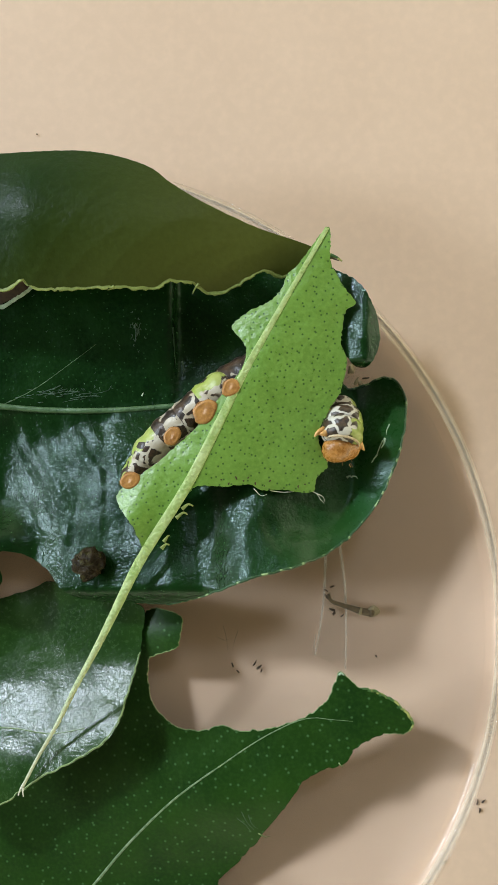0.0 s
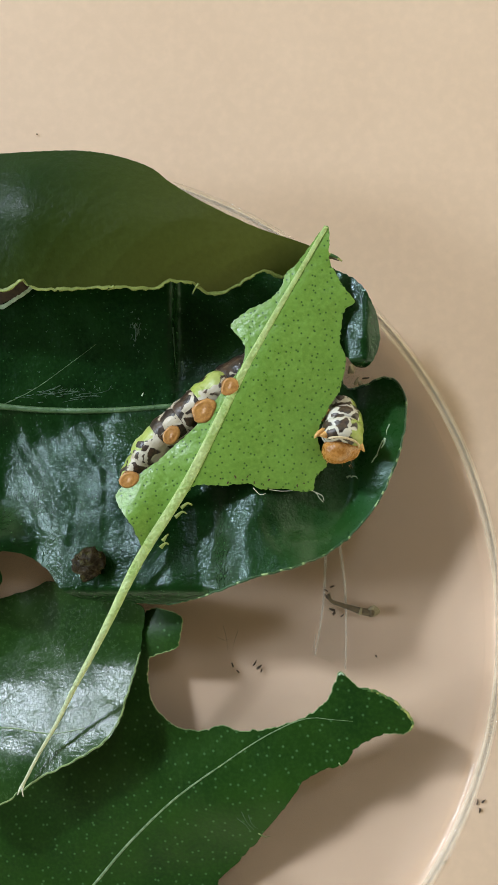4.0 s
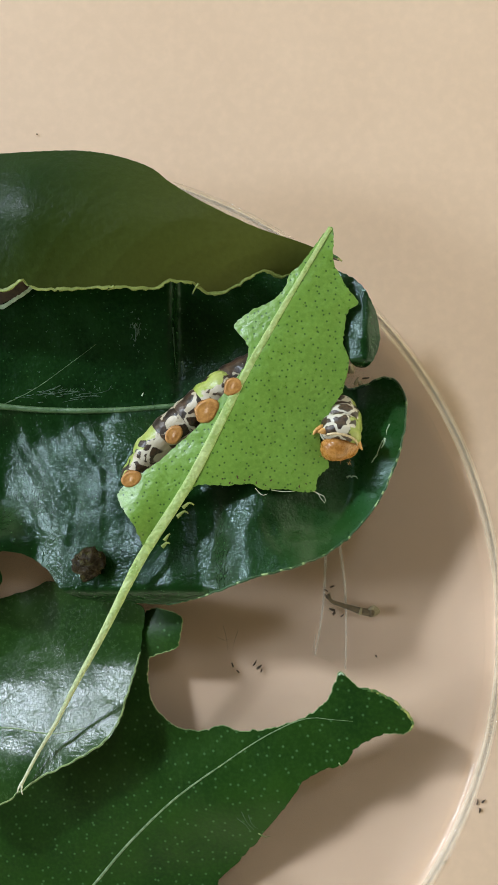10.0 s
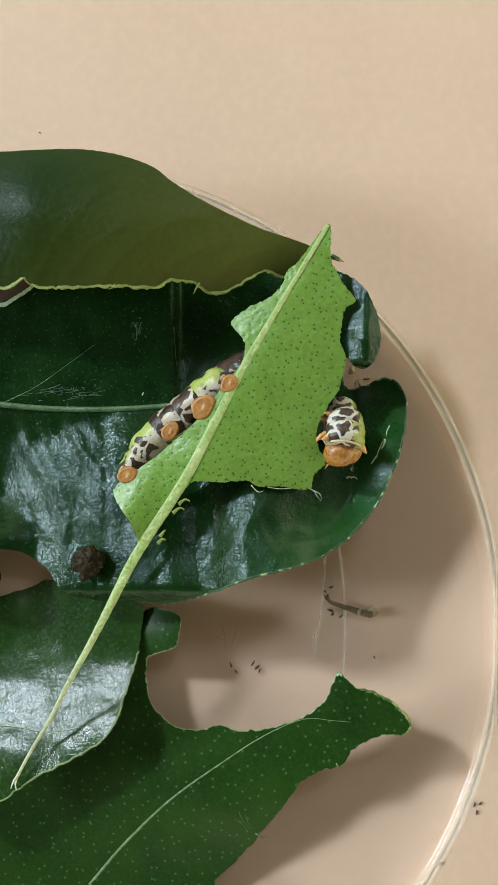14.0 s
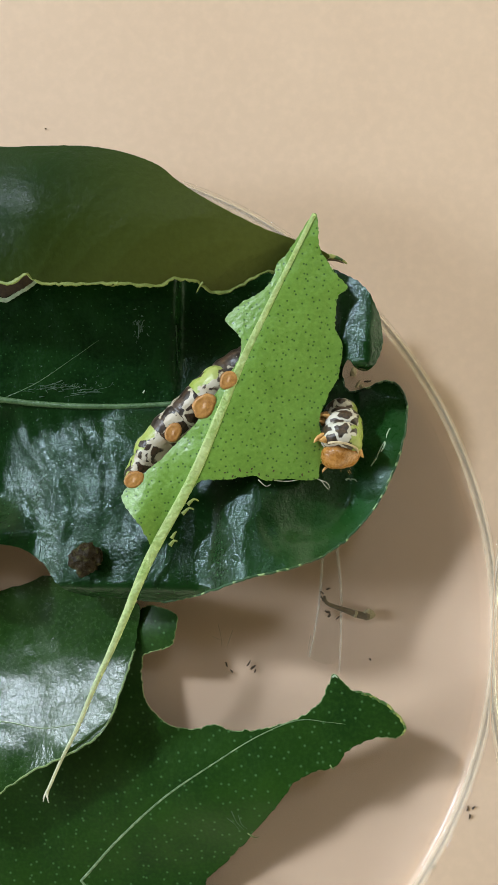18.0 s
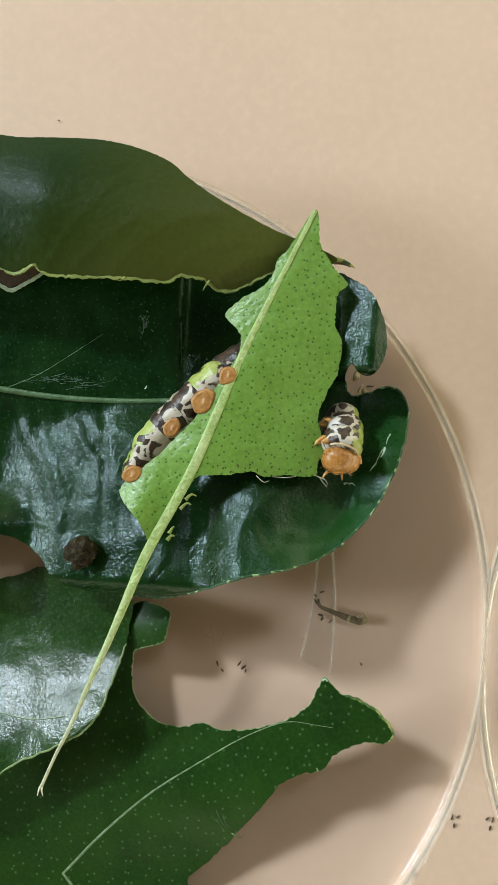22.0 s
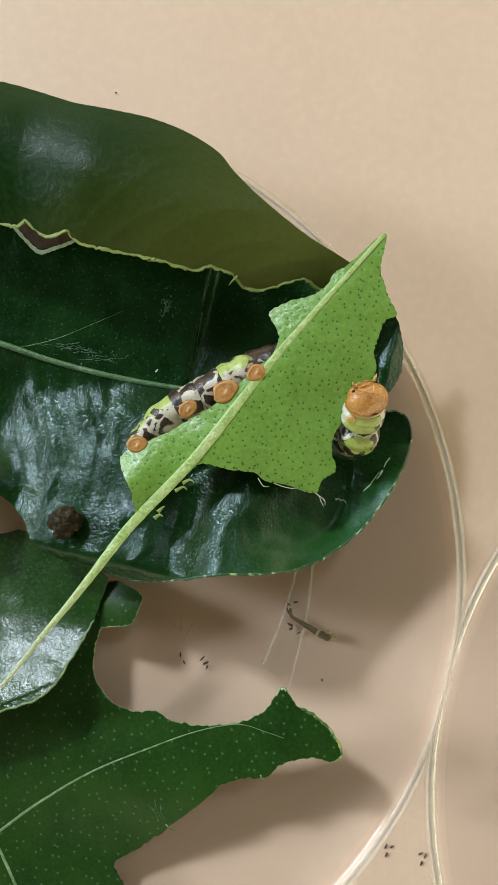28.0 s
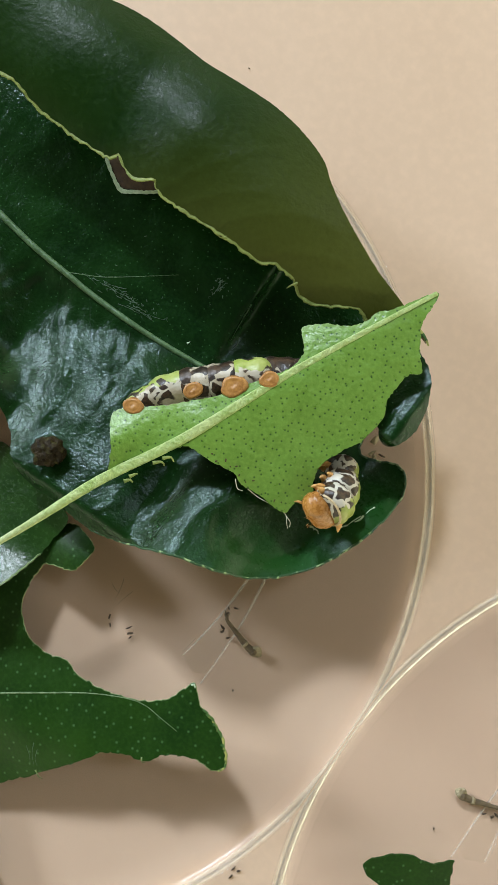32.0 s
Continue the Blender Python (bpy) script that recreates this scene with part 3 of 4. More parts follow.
PALE = [(579, 402), (585, 425), (586, 465), (598, 487), (612, 512), (630, 535), (612, 553), (607, 580), (604, 610), (614, 634), (611, 665), (602, 695), (584, 725), (567, 760), (567, 792), (578, 815), (580, 828), (560, 848), (553, 871),
        (500, 868), (462, 868), (440, 858), (400, 862), (350, 862), (330, 880), (300, 925), (262, 968), (250, 966), (236, 935), (214, 902), (208, 874), (240, 846), (275, 822), (312, 790), (352, 752), (392, 700), (428, 652), (436, 622), (428, 602), (411, 578), (445, 549), (475, 536), (500, 510), (508, 486), (530, 466)]
pale = thing("half_eaten_leaf", PIVOT, "half-eaten light green leaf, underside up, with a long stalk", "leaf")
pale_line = ragged(spline(PALE, 4), 2.6, 0.3, 12)
link("blade", *sheet(pale_line, z_pale, 10, 0.3), LEAF_PALE, pale)
STALK = [(40, 1394), (68, 1340), (100, 1285), (135, 1215), (170, 1150), (200, 1090), (235, 1018), (262, 970), (310, 895), (345, 835), (385, 755), (430, 665), (480, 575), (535, 480), (580, 403)]
line = spline(STALK, 8, closed=False)
rads = []
for i, p in enumerate(line):
    u = i / (len(line) - 1)
    rads.append((0.26 + 0.48 * smooth(0.0, 0.42, u) - 0.42 * smooth(0.5, 1.0, u)) * MM)
split = int(len(line) * 0.42)
spine = [at(p[0], p[1], z_pale(p[0], p[1]) + 0.25) for p in line]
sink = [smooth(0.55, 1.0, i / split) for i in range(split + 1)]
link("stalk", *tube([p - Vector((0, 0, 0.12 * MM * k)) for p, k in zip(spine, sink)], [r * (1 + 0.1 * k) * (1 + 0.07 * noise.noise(Vector((i * 0.45, 2, 0)))) for i, (r, k) in enumerate(zip(rads, sink))], 12, [0.8 - 0.6 * k for k in sink]), STALK_PALE, pale, "pale yellowish leaf stalk with a torn end")
link("midrib", *tube([p - Vector((0, 0, 0.12 * MM)) for p in spine[split:]], [r * 1.1 for r in rads[split:]], 12, 0.2), STALK_PALE, pale, "raised pale green midrib")
for pts in ([(44, 1386), (36, 1398), (32, 1410)], [(42, 1390), (40, 1402), (42, 1412)]):
    link("torn_end", *vein(pts, z_pale, 0.26, 0.05, 0.2, step=4, flat=0.5), FIBRE, pale, "whitish torn tip of the stalk")
for pts in ([(322, 902), (334, 893), (342, 897)], [(312, 918), (325, 908), (332, 912)], [(290, 960), (297, 950), (300, 948)], [(286, 972), (294, 964), (300, 966)]):
    link("torn_tag", *vein(pts, z_pale, 0.34, 0.1, -0.1, step=3, flat=0.4), EDGE_PALE, pale, "torn scrap of leaf tissue")
for k, (x, y) in enumerate(((392, 850), (405, 857), (418, 846), (431, 852), (440, 846), (452, 856), (468, 861), (478, 852), (528, 862), (540, 858))):
    lump("brown_speck", at(x, y, z_pale(x, y) + 0.02), (0.16 + 0.08 * (k % 3)) * MM, 0.12 * MM, 0.03 * MM, CRUMB, pale, 0.5, k, k, 5, 8)
for pts in ([(450, 866), (462, 878), (472, 876)], [(478, 869), (500, 872), (520, 871)], [(545, 868), (560, 874), (567, 884), (574, 892)], [(560, 874), (572, 880), (575, 889)]):
    link("fibre", *vein(pts, z_pale, 0.075, 0.03, -0.2, step=3), FIBRE, pale, "fine white torn fibre")


# ---- frass, dry stalk, crumbs ----
zf = z_main(160, 1000)
tagged(lump("frass_pellet", at(158, 998, zf + 2.0), 2.5 * MM, 2.4 * MM, 2.2 * MM, FRASS, None, 0.34, 0.4, 3, 26, 36), "rough dark brown frass pellet on the dark leaf", "frass")


def dry_stalk(flip):
    x = (lambda v: 1764 - v) if flip else (lambda v: v)
    ob = thing("dry_stalk", at(x(625), 1078, 0.5), "thin curled brown dry stalk with a flared end", "twig", "dry stalks")
    pts = [(582, 1052), (586, 1064), (600, 1070), (622, 1077), (640, 1083), (662, 1086)]
    ln = spline([(x(a), b) for a, b in pts], 4, closed=False)
    link("stem", *tube([at(p[0], p[1], 1.1) for p in ln], [(0.25 + 0.5 * i / len(ln)) * (1 + 0.25 * noise.noise(Vector((i * 0.7, 0, 0)))) * MM for i in range(len(ln))], 8), TWIG, ob)
    for k, (u, r) in enumerate(((0.72, 0.74), (0.9, 0.86))):
        p = ln[int(u * (len(ln) - 1))]
        q = ln[int(u * (len(ln) - 1)) + 1]
        link("node_ring", *tube([at(p[0], p[1], 1.1), at(q[0], q[1], 1.1)], [r * MM, 0.94 * r * MM], 10), TWIG if k else TWIG_END, ob, "raised ring of the stalk")
    link("fork", *tube([at(x(586), 1062, 1.0), at(x(580), 1059, 1.0), at(x(575), 1052, 1.0)], [0.3 * MM, 0.24 * MM, 0.1 * MM], 6), TWIG, ob)
    flakes_v, flakes_f = [], []
    for k, (dx, dy, r) in enumerate(((9, -9, 0.5), (14, -5, 0.6), (17, 0, 0.6), (14, 4, 0.6), (9, 7, 0.5), (5, -9, 0.45))):
        v, f = tube([at(x(652), 1085, 1.0), at(x(656 + dx * 0.5), 1083 + dy * 0.6, 1.1 + 0.1 * k), at(x(656 + dx), 1083 + dy, 0.9 + 0.2 * k)], [0.55 * MM, r * MM, 0.3 * MM], 6, 0.4)
        flakes_f += [tuple(i + len(flakes_v) for i in q) for q in f]
        flakes_v += v
    link("flared_end", flakes_v, flakes_f, TWIG_END, ob, "paler ragged end")


dry_stalk(False)
dry_stalk(True)
CRUMBS = [(578, 1046, 4, 2), (588, 1039, 5, 2), (588, 1080, 5, 3), (592, 1086, 4, 3), (607, 1090, 5, 2), (412, 1178, 5, 2), (421, 1189, 4, 2), (452, 1174, 6, 2), (459, 1182, 6, 3), (463, 1188, 4, 2), (666, 1162, 2.5, 2.5),
          (846, 1422, 5, 2), (850, 1436, 5, 2), (856, 1420, 4, 2), (786, 1527, 6, 2), (778, 1532, 4, 2), (66, 238, 1.6, 1.2), (648, 670, 7, 2.2)]
for flip in (False, True):
    for i, (x, y, a, b) in enumerate(CRUMBS):
        if flip and (x < 560 or y < 1000):
            continue
        rnd = random.Random(i)
        tagged(lump("crumb", at(1764 - x if flip else x, y, 0.55 if math.hypot(x - RIM_X, y - RIM_Y) < 815 else 0.2), a * UNIT, 0.7 * b * UNIT, 0.18 * MM, CRUMB, None, 0.9, rnd.uniform(0, 3) if y > 900 else 0.1, i, 6, 8), "tiny dark brown crumb", "crumb", "crumbs")


sliver = thing("leaf_sliver", at(588, 456, 9), "small dry yellowish sliver of leaf beside the dark lobe", "leaf scrap")
link("strip", *vein([(566, 450), (582, 451), (596, 456), (606, 463)], lambda x, y: 13.2, 0.5, 0.12, 0.0, step=4, flat=0.3), EDGE_YELLOW, sliver)
link("dry_edge", *vein([(570, 456), (586, 457), (600, 462)], lambda x, y: 12.9, 0.3, 0.08, 0.0, step=4, flat=0.3), TWIG, sliver)
for i, (x, y, a, b) in enumerate(((622, 654, 6, 9), (640, 683, 4, 8), (631, 676, 8, 3))):
    tagged(lump("pale_crumb", at(x, y, 0.75), a * UNIT, b * UNIT, 0.3 * MM, TWIG_END, None, 0.9, 0.5 * i, 40 + i, 6, 8), "pale dry crumb between the leaf lobes", "crumb", "pale crumbs")


# ---- caterpillar ----
def skin(name, green_from, back, back_dark, cover=0.5, base=(0.44, 0.38, 0.27), cell=330.0, fleck=(0.4, 0.62), eye=(0.03, 0.02, 0.012), spread=0.62, other=(0.02, 0.012, 0.007), net_on=0.0, tilt=0.0):
    """Caterpillar skin: coloured back, white flanks with separate black-brown blotches, wrinkled and slightly waxy."""
    m, nt, b = nodes_of(name)
    co = add(nt, "ShaderNodeTexCoord").outputs["Object"]
    rise = nt.nodes.new("ShaderNodeVectorMath")
    rise.operation = "DOT_PRODUCT"
    nt.links.new(co, rise.inputs[0])
    rise.inputs[1].default_value = (0, math.sin(tilt), math.cos(tilt))
    info = add(nt, "ShaderNodeObjectInfo")
    shift, warp = nt.nodes.new("ShaderNodeVectorMath"), nt.nodes.new("ShaderNodeVectorMath")
    shift.operation, warp.operation = "ADD", "MULTIPLY_ADD"
    nt.links.new(co, shift.inputs[0])
    nt.links.new(info.outputs["Random"], shift.inputs[1])
    wn = add(nt, "ShaderNodeTexNoise", Scale=700.0, Detail=2.0)
    nt.links.new(shift.outputs[0], wn.inputs["Vector"])
    nt.links.new(wn.outputs["Color"], warp.inputs[0])
    warp.inputs[1].default_value = (0.0013, 0.0013, 0.0013)
    nt.links.new(shift.outputs[0], warp.inputs[2])
    wob = noise_of(nt, shift.outputs[0], 500.0, 2.0)
    fine = noise_of(nt, shift.outputs[0], 1900.0, 3.0)
    # marbling: large smooth-edged dark islands, cut by a pale net
    isle = ramp(nt, noise_of(nt, warp.outputs[0], cell, 1.0, 0.4), cover, cover + 0.025, (0, 0, 0), (1, 1, 1))
    net = add(nt, "ShaderNodeTexVoronoi", Scale=cell * 1.15, Randomness=0.95)
    net.feature = "DISTANCE_TO_EDGE"
    nt.links.new(warp.outputs[0], net.inputs["Vector"])
    apart = ramp(nt, net.outputs["Distance"], 0.07, 0.10, (0, 0, 0), (1, 1, 1))
    both = nt.nodes.new("ShaderNodeMath")
    both.operation = "MULTIPLY"
    nt.links.new(isle, both.inputs[0])
    nt.links.new(apart, both.inputs[1])
    flank = mix(nt, ramp(nt, wob, 0.35, 0.65, (0, 0, 0), (1, 1, 1)), base, (0.55, 0.52, 0.43))
    dark = mix(nt, ramp(nt, fine, 0.35, 0.72, (0, 0, 0), (1, 1, 1)), (0.012, 0.008, 0.005), (0.075, 0.042, 0.022))
    flank = mix(nt, both.outputs[0], flank, dark)
    dots = add(nt, "ShaderNodeTexVoronoi", Scale=420.0, Randomness=1.0)
    nt.links.new(shift.outputs[0], dots.inputs["Vector"])
    speck = ramp(nt, dots.outputs["Distance"], 0.07, 0.09, (1, 1, 1), (0, 0, 0))
    top = mix(nt, ramp(nt, wob, fleck[0], fleck[1], (0, 0, 0), (1, 1, 1)), back, back_dark)
    top = mix(nt, speck, top, eye)
    blot = ramp(nt, noise_of(nt, warp.outputs[0], cell * 1.25, 1.0, 0.4), spread, spread + 0.02, (0, 0, 0), (1, 1, 1))
    top = mix(nt, blot, top, other)
    gap = ramp(nt, net.outputs["Distance"], 0.012, 0.035, (net_on,) * 3, (0, 0, 0))
    top = mix(nt, gap, top, (0.60, 0.58, 0.50))
    height = nt.nodes.new("ShaderNodeMath")
    height.operation = "MULTIPLY_ADD"
    nt.links.new(wob, height.inputs[0])
    height.inputs[1].default_value = 0.0032
    nt.links.new(rise.outputs["Value"], height.inputs[2])
    mr = add(nt, "ShaderNodeMapRange")
    mr.inputs["From Min"].default_value, mr.inputs["From Max"].default_value = green_from, green_from + 0.0002
    nt.links.new(height.outputs[0], mr.inputs["Value"])
    nt.links.new(mix(nt, mr.outputs[0], flank, top), b.inputs["Base Color"])
    b.inputs["Roughness"].default_value = 0.36
    bp = add(nt, "ShaderNodeBump", Strength=0.4, Distance=0.0003)
    nt.links.new(noise_of(nt, co, 1300.0), bp.inputs["Height"])
    nt.links.new(bp.outputs[0], b.inputs["Normal"])
    return m


SKIN = skin("caterpillar_skin", 0.0030, (0.27, 0.36, 0.06), (0.36, 0.42, 0.12), 0.45)
SKIN_DARK = skin("caterpillar_dark_skin", 0.0022, (0.016, 0.010, 0.006), (0.075, 0.042, 0.022), 0.44, fleck=(0.5, 0.75), eye=(0.42, 0.38, 0.30), spread=0.56, other=(0.44, 0.39, 0.29), net_on=0.0)
SKIN_CHEST = skin("caterpillar_chest_skin", 0.0035, (0.25, 0.33, 0.055), (0.34, 0.39, 0.11), 0.37, base=(0.50, 0.48, 0.42), cell=330.0, spread=0.66, tilt=0.6)
PAD = surface("foot_skin", (0.25, 0.105, 0.023), (0.44, 0.22, 0.058), 700.0, 2500.0, 0.4, 0.3, 2000.0, 0.0001)
LEG = surface("leg_skin", (0.09, 0.04, 0.014), (0.26, 0.125, 0.04), 700.0, 2500.0, 0.35, 0.3, 2000.0, 0.0001)
HEAD = surface("head_shell", (0.23, 0.088, 0.015), (0.47, 0.22, 0.053), 350.0, 2200.0, 0.28, 0.45, 1100.0, 0.0003, gloss=0.5)
HORN = surface("horn_skin", (0.50, 0.24, 0.06), (0.62, 0.36, 0.13), 600.0, 2500.0, 0.4)
COLLAR = surface("collar_flesh", (0.40, 0.30, 0.16), (0.56, 0.46, 0.30), 700.0, 2500.0, 0.4)
DARK = surface("eye_spot", (0.01, 0.008, 0.006), (0.03, 0.02, 0.015), 900.0, 3000.0, 0.25)

grub = thing("caterpillar", PIVOT, "green, white and black caterpillar with orange head under the pale leaf", "caterpillar")


def local_mesh(name, verts, faces, material, parent, label=""):
    me = bpy.data.meshes.new(name)
    me.from_pydata(verts, [], faces)
    me.update()
    me.polygons.foreach_set("use_smooth", [True] * len(me.polygons))
    me.materials.append(material)
    ob = new(name, me)
    ob.parent = parent
    return tagged(ob, label) if label else ob


def barrel(length, width, height, wrinkle=0.03, power=4.5):
    """A plump body ring along x: rounded at both ends, a shallow crease in the middle."""
    verts, faces, rings, segs = [], [], 12, 20
    for i in range(rings + 1):
        u = -1 + 2 * i / rings
        r = (1 - abs(u) ** power) ** 0.5 if abs(u) < 1 else 0.02
        r = max(0.02, r * (1 - wrinkle * math.cos(u * 9)))
        for k in range(segs):
            a = 2 * math.pi * k / segs
            verts.append((u * length / 2, r * width / 2 * math.cos(a), r * height / 2 * math.sin(a)))
    for i in range(rings):
        for k in range(segs):
            a, b = i * segs + k, i * segs + (k + 1) % segs
            faces.append((a, b, b + segs, a + segs))
    faces.append(tuple(range(segs))[::-1])
    faces.append(tuple(rings * segs + k for k in range(segs)))
    return verts, faces


def frame_of(where, forward, back):
    x = forward.normalized()
    z = (back - back.dot(x) * x).normalized()
    m = Matrix((x, z.cross(x), z)).transposed().to_4x4()
    m.translation = where
    return m


REAR = [(238, 842), (258, 808), (290, 774), (328, 744), (366, 712), (406, 682), (448, 660), (495, 648), (545, 655), (582, 678)]
rear_pts = spline(REAR, 4, closed=False)
N_REAR = 9
WIDE = [4.4, 5.4, 6.0, 6.3, 6.5, 6.6, 6.6, 6.6, 6.5]
for i in range(N_REAR):
    u = int((i + 0.35) / N_REAR * (len(rear_pts) - 1))
    p, q = rear_pts[max(0, u - 3)], rear_pts[min(len(rear_pts) - 1, u + 3)]
    d = Vector((q[0] - p[0], -(q[1] - p[1]), 0)).normalized()
    side = Vector((-d.y, d.x, 0))
    z_here = 13.6 if i < 5 else 12.4
    seg = local_mesh("segment", *barrel(8.6 * MM if i else 6.2 * MM, WIDE[i] * MM, WIDE[i] * MM), SKIN_DARK if i in (2, 3, 5, 6) else SKIN, grub)
    seg.matrix_basis = Matrix.Translation(-PIVOT) @ frame_of(at(rear_pts[u][0], rear_pts[u][1], z_here), d, side + Vector((0, 0, 0.15)))

PROLEGS = [(230, 852, 1.5, 0.3), (305, 773, 1.45, 0.9), (363, 729, 1.95, 0.8), (409, 686, 1.4, 0.9)]
for x, y, r, turn in PROLEGS:
    z0 = z_pale(x, y)
    d = Vector((-0.16, 0.14, -0.95)).normalized()
    c = at(x, y, z0 + 0.55)
    pts = [c + d * (3.4 * MM), c + d * (1.8 * MM), c + d * (1.0 * MM), c + d * (0.6 * MM)]
    ob = link("proleg", *tube(pts, [r * 0.85 * MM, r * 0.85 * MM, r * 0.85 * MM, r * 0.7 * MM], 16), LEG, grub, "soft brown gripping foot")
    # a shallow cup: sunken middle, swollen uneven rim
    verts, faces = [], []
    rings = [(0.02, 0.13), (0.3, 0.12), (0.5, 0.10), (0.62, 0.06), (0.72, 0.10), (0.86, 0.10), (1.0, -0.04), (1.05, -0.3), (0.95, -0.7)]
    for rr, h in rings:
        for k in range(18):
            a = 2 * math.pi * k / 18
            w = 1 + 0.16 * noise.noise(Vector((math.cos(a) * 1.3, math.sin(a) * 1.3, x)))
            p = Vector((1.12 * rr * r * w * math.cos(a), 0.86 * rr * r * w * math.sin(a), h + 0.1 * math.cos(a + turn))) * MM
            p.rotate(Euler((0, 0, turn)))
            verts.append(c + p)
    for q in range(len(rings) - 1):
        for k in range(18):
            a, b = q * 18 + k, q * 18 + (k + 1) % 18
            faces.append((a, a + 18, b + 18, b))
    faces.append(tuple(range(18)))
    link("foot_pad", verts, faces, PAD, ob)

FRONT = []
for i, (ln, wd) in enumerate(((5.2, 5.8), (5.6, 6.7), (4.8, 6.8))):
    seg = local_mesh("chest_segment", *barrel(ln * MM, wd * MM, wd * 0.95 * MM), SKIN_CHEST, grub)
    FRONT.append(seg)
    for s in (-1, 1):
        drop = -1.2 if s > 0 else -2.4
        pts = [Vector((0.3, -2.2 - 0.1 * s, drop)) * MM, Vector((0.5, -3.0 - 0.2 * s, drop - 0.2)) * MM, Vector((0.9, -3.4 - 0.3 * s, drop - 0.4)) * MM, Vector((1.4, -3.6 - 0.4 * s, drop - 0.6)) * MM]
        local_mesh("leg", *tube(pts, [0.66 * MM, 0.5 * MM, 0.3 * MM, 0.08 * MM], 8), HORN, seg, "small orange walking leg")
    if i == 2:
        for s in (-1, 1):
            pts = [Vector((0.8, s * 2.4, 0.2 + 0.8 * s)) * MM, Vector((1.4, s * 3.3, 0.2 + 1.0 * s)) * MM, Vector((1.9, s * 4.2, 0.2 + 1.0 * s)) * MM]
            local_mesh("horn", *tube(pts, [0.8 * MM, 0.5 * MM, 0.1 * MM], 8), HORN, seg, "short pale orange horn")
        local_mesh("collar", *tube([Vector((2.0, 2.95 * math.cos(a), 2.7 * math.sin(a))) * MM for a in [k * math.pi / 12 - 0.3 for k in range(15)]], [0.19 * MM] * 15, 8), COLLAR, seg, "pale fleshy collar")


def head_mesh():
    verts, faces = barrel(4.7 * MM, 7.2 * MM, 5.5 * MM, 0.0, 2.3)
    out = []
    for x, y, z in verts:
        crease = math.exp(-(y / (0.4 * MM)) ** 2) * max(0, z / (2.7 * MM)) * 0.16
        lump_by = 1 + 0.05 * noise.noise(Vector((x, y, z)) * 700)
        out.append((x * (1 + 0.06 * abs(y) / (2.9 * MM)) * lump_by, y * lump_by, z * (1 - crease) * lump_by - 0.12 * x))
    return out, faces


def on_head(*points):
    return [Vector(p) * MM for p in points]


head = local_mesh("head", *head_mesh(), HEAD, grub, "glossy orange head capsule")
FRONT.append(head)
for s in (-1, 1):
    for k in range(3):
        me = local_mesh("eye", *barrel(0.5 * MM, 0.5 * MM, 0.5 * MM, 0), DARK, head, "tiny black eye")
        me.location = Vector((1.75 - 0.2 * k, s * (2.25 + 0.14 * k), -1.0 + 0.6 * k)) * MM
    local_mesh("antenna", *tube(on_head((2.1, s * 1.7, -1.3), (2.7, s * 2.1, -1.6), (3.2, s * 2.3, -1.7)), [0.26 * MM, 0.18 * MM, 0.06 * MM], 8), HORN, head)
    local_mesh("jaw", *tube(on_head((1.6, s * 1.1, -1.5), (2.0, s * 1.0, -1.9), (2.15, s * 0.3, -2.0)), [0.34 * MM, 0.26 * MM, 0.1 * MM], 8), HEAD, head)
    local_mesh("suture", *tube(on_head((2.1, s * 0.15, 0.9), (2.2, s * 0.7, 0.1), (2.1, s * 1.3, -0.7), (1.85, s * 1.8, -1.1)), [0.08 * MM, 0.1 * MM, 0.09 * MM, 0.05 * MM], 6), HORN, head, "pale seam of the face")
    for k in range(5):
        a = 0.5 + 0.5 * k
        p = Vector((1.4 + 0.25 * k, s * 2.9 * math.cos(a * 0.6), -1.4 + 0.9 * k)) * MM
        local_mesh("bristle", *tube([p * 0.9, p * 1.12], [0.04 * MM, 0.012 * MM], 5), HORN, head)
local_mesh("mouth_plate", *tube(on_head((2.0, -1.1, -0.9), (2.2, 0, -1.05), (2.0, 1.1, -0.9)), [0.22 * MM, 0.36 * MM, 0.22 * MM], 8), HEAD, head, "pale mouth plate")


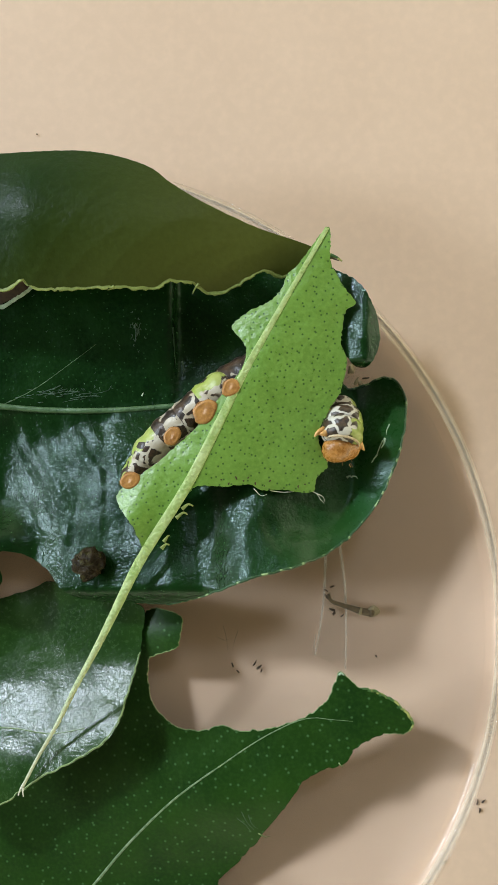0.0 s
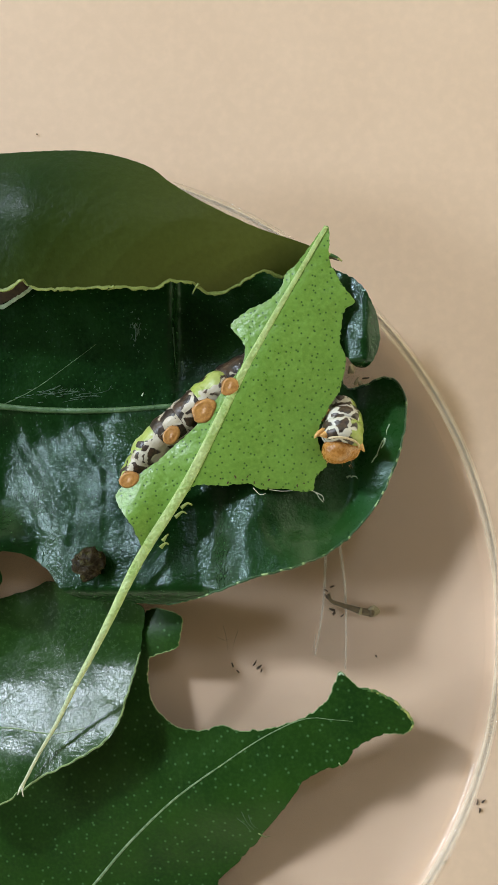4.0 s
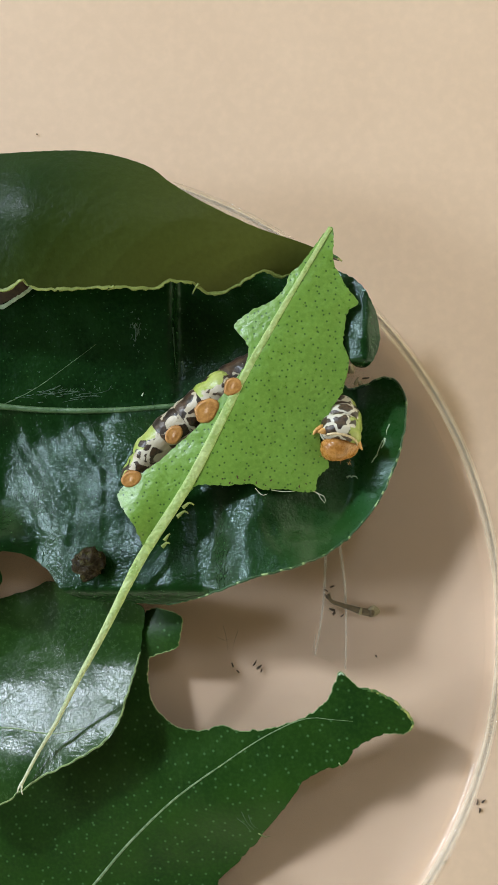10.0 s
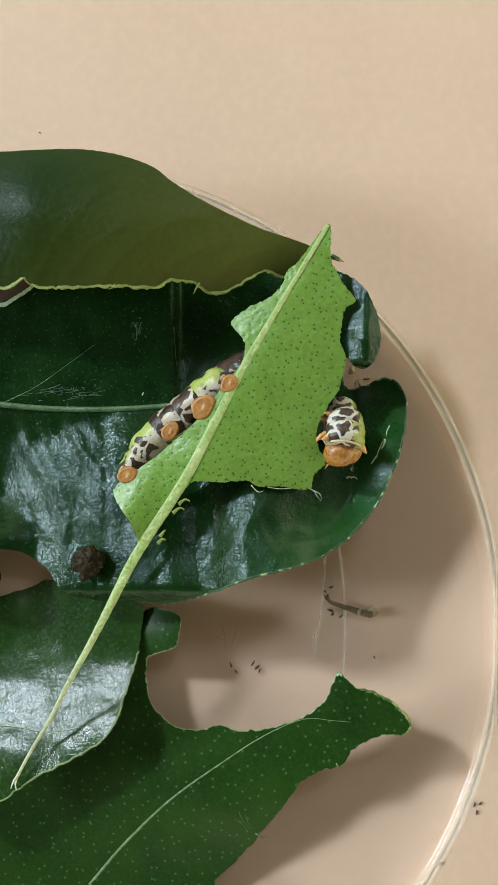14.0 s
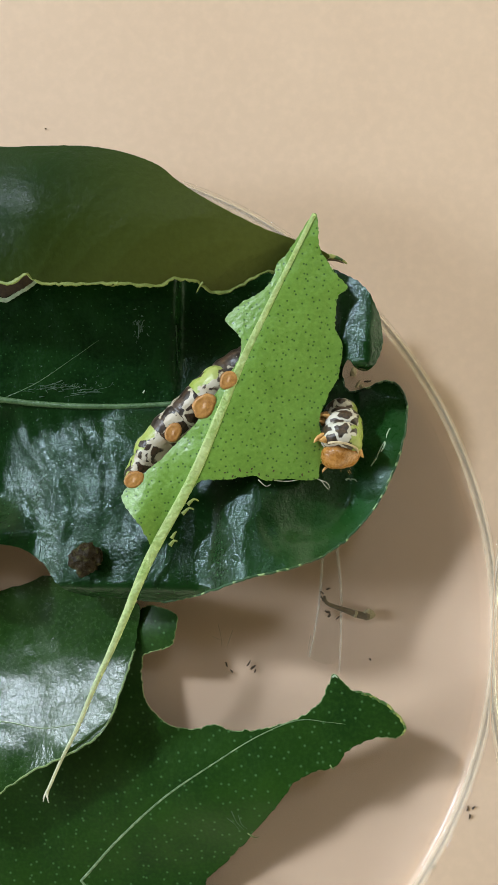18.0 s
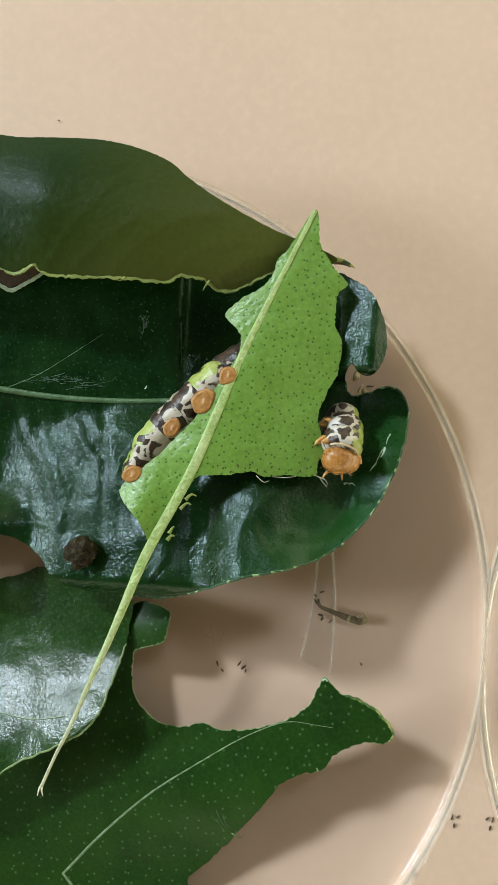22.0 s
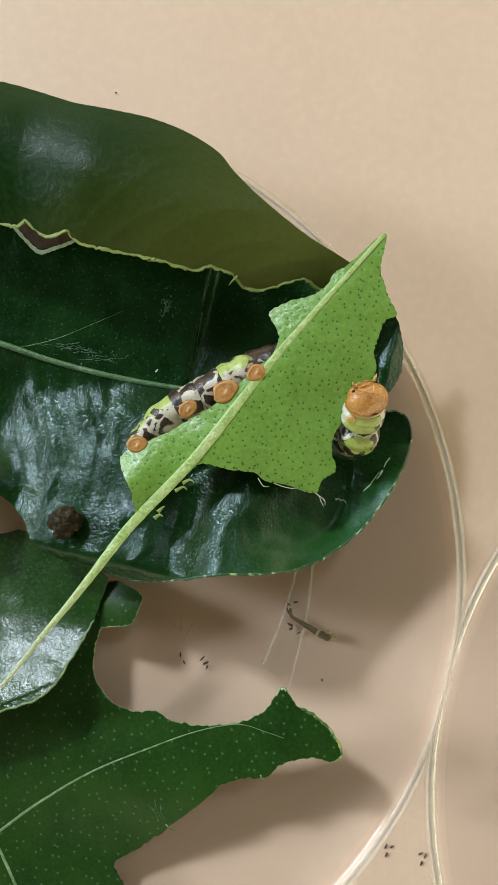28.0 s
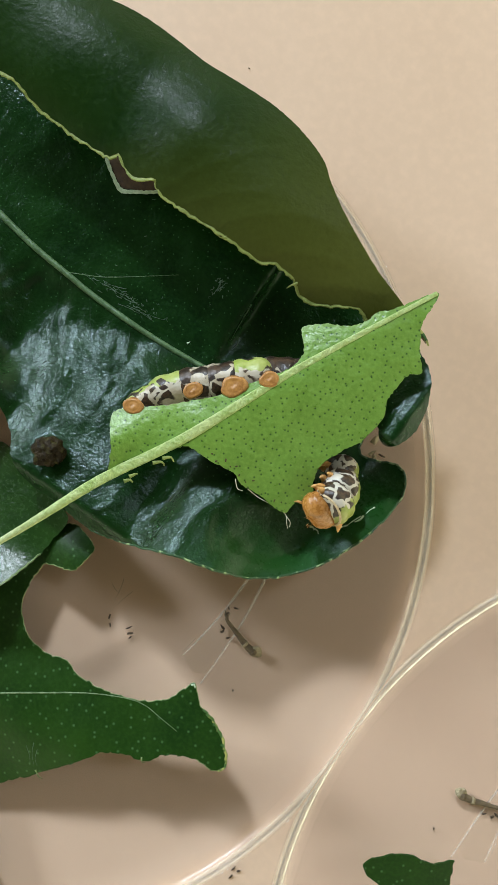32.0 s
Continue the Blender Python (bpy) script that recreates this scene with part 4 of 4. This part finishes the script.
# ---- what moves ----
# seconds, clockwise turn of the pale leaf in degrees, its shift right and down in plan steps
LEAF = [(0, 0, 0, 0), (0.5, 0.91, 1.6, 0.1), (1, -0.25, 0.1, -0.7), (1.5, 0.77, 0, -0.9), (2, 0.56, -2.6, -2.1), (2.5, 0.65, -0.4, -0.6), (3, 0.06, -1.9, -1.7), (3.5, 0.18, -1.7, -1.5), (4.5, -0.6, -1.6, -1.8),
        (5.5, -1.35, -1.5, -2), (6, -1.5, -1.7, -3.4), (6.5, -2.98, 1, -0.2), (7, -2.33, 1.5, 0.5), (7.5, -2.11, 1.7, -1.2), (8, -1.92, 2, -1.1), (8.5, -0.82, 2.3, -1.8), (9, 0.21, 2.6, -1.2), (9.5, -0.33, 1.3, -3.2),
        (10, 0.43, 2.5, -2.4), (10.5, -0.08, 1.5, -4.6), (11, 0.46, 1.7, -4.3), (12, 0.31, 1.5, -3.9), (12.5, 0.57, 0.6, -4.4), (13, 0.03, 0.3, -4.4), (13.5, 0.22, 0.7, -4.7), (14, 0.36, -4.3, -7.8), (14.5, -2.04, -0.3, -6.2),
        (15.5, -2.5, 0.5, -4.5), (16.5, -2.68, 1.1, -3.1), (17, -5.66, 5.1, -3.2), (17.5, -5.66, 5.8, -2.2), (18, -5.34, 3.8, -2.5), (18.5, -5.43, 6.4, -0.2), (19, -6.76, 2.2, -5.7), (19.5, -9.53, 5.3, -5.8), (20, -12.59, 12.4, -2.3),
        (20.5, -12.77, 11.5, -4.3), (21, -11.77, 6.6, -7.3), (21.5, -8.6, 1.3, -7.7), (22, -7.06, 1, -5.7), (22.5, -5.05, 2.9, -1.7), (23, -3.28, 3.6, -0.5), (23.5, -2.35, 3.4, -1.8), (24, -1.39, 4.7, -2.8), (24.5, -0.9, 6.6, -4.2),
        (25, -0.49, 9.8, -7.6), (25.5, -0.27, 14.6, -11.4), (26.5, -1.0, 17.5, -14), (27.5, -1.78, 18.2, -15.9), (28, -2, 17.8, -20.4), (28.5, -2, 18.6, -22.4), (29, -2.2, 16.3, -22.7), (29.5, -2.44, 16.7, -25.1), (30, -2.14, 14.3, -23.3),
        (30.5, -0.04, 6.7, -21.3), (31, -0.31, 6.1, -17.9), (31.5, -0.16, 3, -13.9), (32, -2.8, 3.1, -8.3)]
# seconds, the head's place in the plan, its height in mm, its nod (0 down the table, 90 up at the eye, 180 up the table) and lean to the right
NOD = [(0, 605, 793, 19, -20, 0), (3, 605, 793, 19, -20, 0), (4.5, 605, 796, 19, -22, 0), (6, 605, 799, 19, -24, 0), (8, 600, 792, 19, -20, 0), (9, 602, 790, 19, -18, 0), (12, 603, 792, 19, -20, 0), (14, 608, 798, 19, -24, 0), (16, 606, 799, 19, -22, 0),
       (17, 606, 803, 19, -20, 0), (18, 604, 801, 19, -16, 0), (19, 603, 818, 16.5, -8, 0), (20, 597, 826, 14.5, 18, -8), (20.5, 600, 827, 14.5, 22, -5), (21, 605, 819, 16.5, 12, 0), (22, 606, 803, 19, 6, 0), (22.5, 602, 792, 20, 30, 0), (23, 604, 772, 21, 55, 0),
       (23.5, 605, 762, 22, 75, 5), (24, 605, 757, 23, 85, 8), (24.5, 625, 728, 23, 105, 20), (25, 643, 703, 23, 125, 25), (25.5, 645, 690, 23, 130, 22), (26.5, 643, 677, 23, 132, 15), (27.5, 638, 668, 23, 132, 8), (28, 626, 661, 24, 132, -5), (29, 624, 656, 24, 135, -3),
       (29.5, 627, 653, 24, 135, 5), (30, 622, 699, 24, 105, 5), (30.5, 618, 754, 22.5, 55, -5), (31, 611, 790, 22, 5, -12), (31.5, 611, 806, 21.5, -14, -22), (32, 612, 812, 21, -18, -30)]


def between(rows, t):
    for a, b in zip(rows, rows[1:]):
        if a[0] <= t <= b[0]:
            u = (t - a[0]) / (b[0] - a[0])
            return [p + (q - p) * u for p, q in zip(a[1:], b[1:])]
    return list(rows[-1][1:])


def leaf_pose(t):
    turn, dx, dy = between(LEAF, t)
    lift = 1.2 * smooth(22, 25, t)
    p = at(300 + dx, 800 + dy, 18 + lift)
    return Matrix.Translation(p) @ Matrix.Rotation(radians(-turn), 4, "Z")


def front_poses(t):
    """World poses of the three chest rings and the head."""
    x, y, z, nod, lean = between(NOD, t)
    a, b = radians(nod), radians(lean)
    f = Vector((math.sin(b), -math.cos(a) * math.cos(b), math.sin(a) * math.cos(b)))
    k = math.sin(min(1, max(0, nod / 120)) * math.pi / 2)
    back = Vector((0.6 - 0.1 * k, -0.7 * k, 0.8 - 0.72 * k)).normalized()
    tip = at(x, y, z - 3)
    start = at(598, 714, 10.0)
    p1 = start + Vector((1.2 + 2.5 * k, -4.0 - 2.0 * k, 0.8)) * MM
    p2 = tip - f * (4.6 * MM)
    end = tip - f * (1.6 * MM)
    out = []
    for u in (0.18, 0.52, 0.86):
        v = 1 - u
        c = v ** 3 * start + 3 * v * v * u * p1 + 3 * v * u * u * p2 + u ** 3 * end
        d = 3 * v * v * (p1 - start) + 6 * v * u * (p2 - p1) + 3 * u * u * (end - p2)
        out.append(frame_of(c, d, back))
    out.append(frame_of(tip, f, back))
    return out


def motions():
    rows = [(r[0], leaf_pose(r[0])) for r in LEAF]
    walk(pale, rows)
    walk(grub, rows)
    keyed = [(t, leaf_pose(t).inverted(), front_poses(t)) for t in sorted({r[0] for r in LEAF} | {r[0] for r in NOD})]
    for i, piece in enumerate(FRONT):
        walk(piece, [(t, inv @ poses[i]) for t, inv, poses in keyed])


motions()
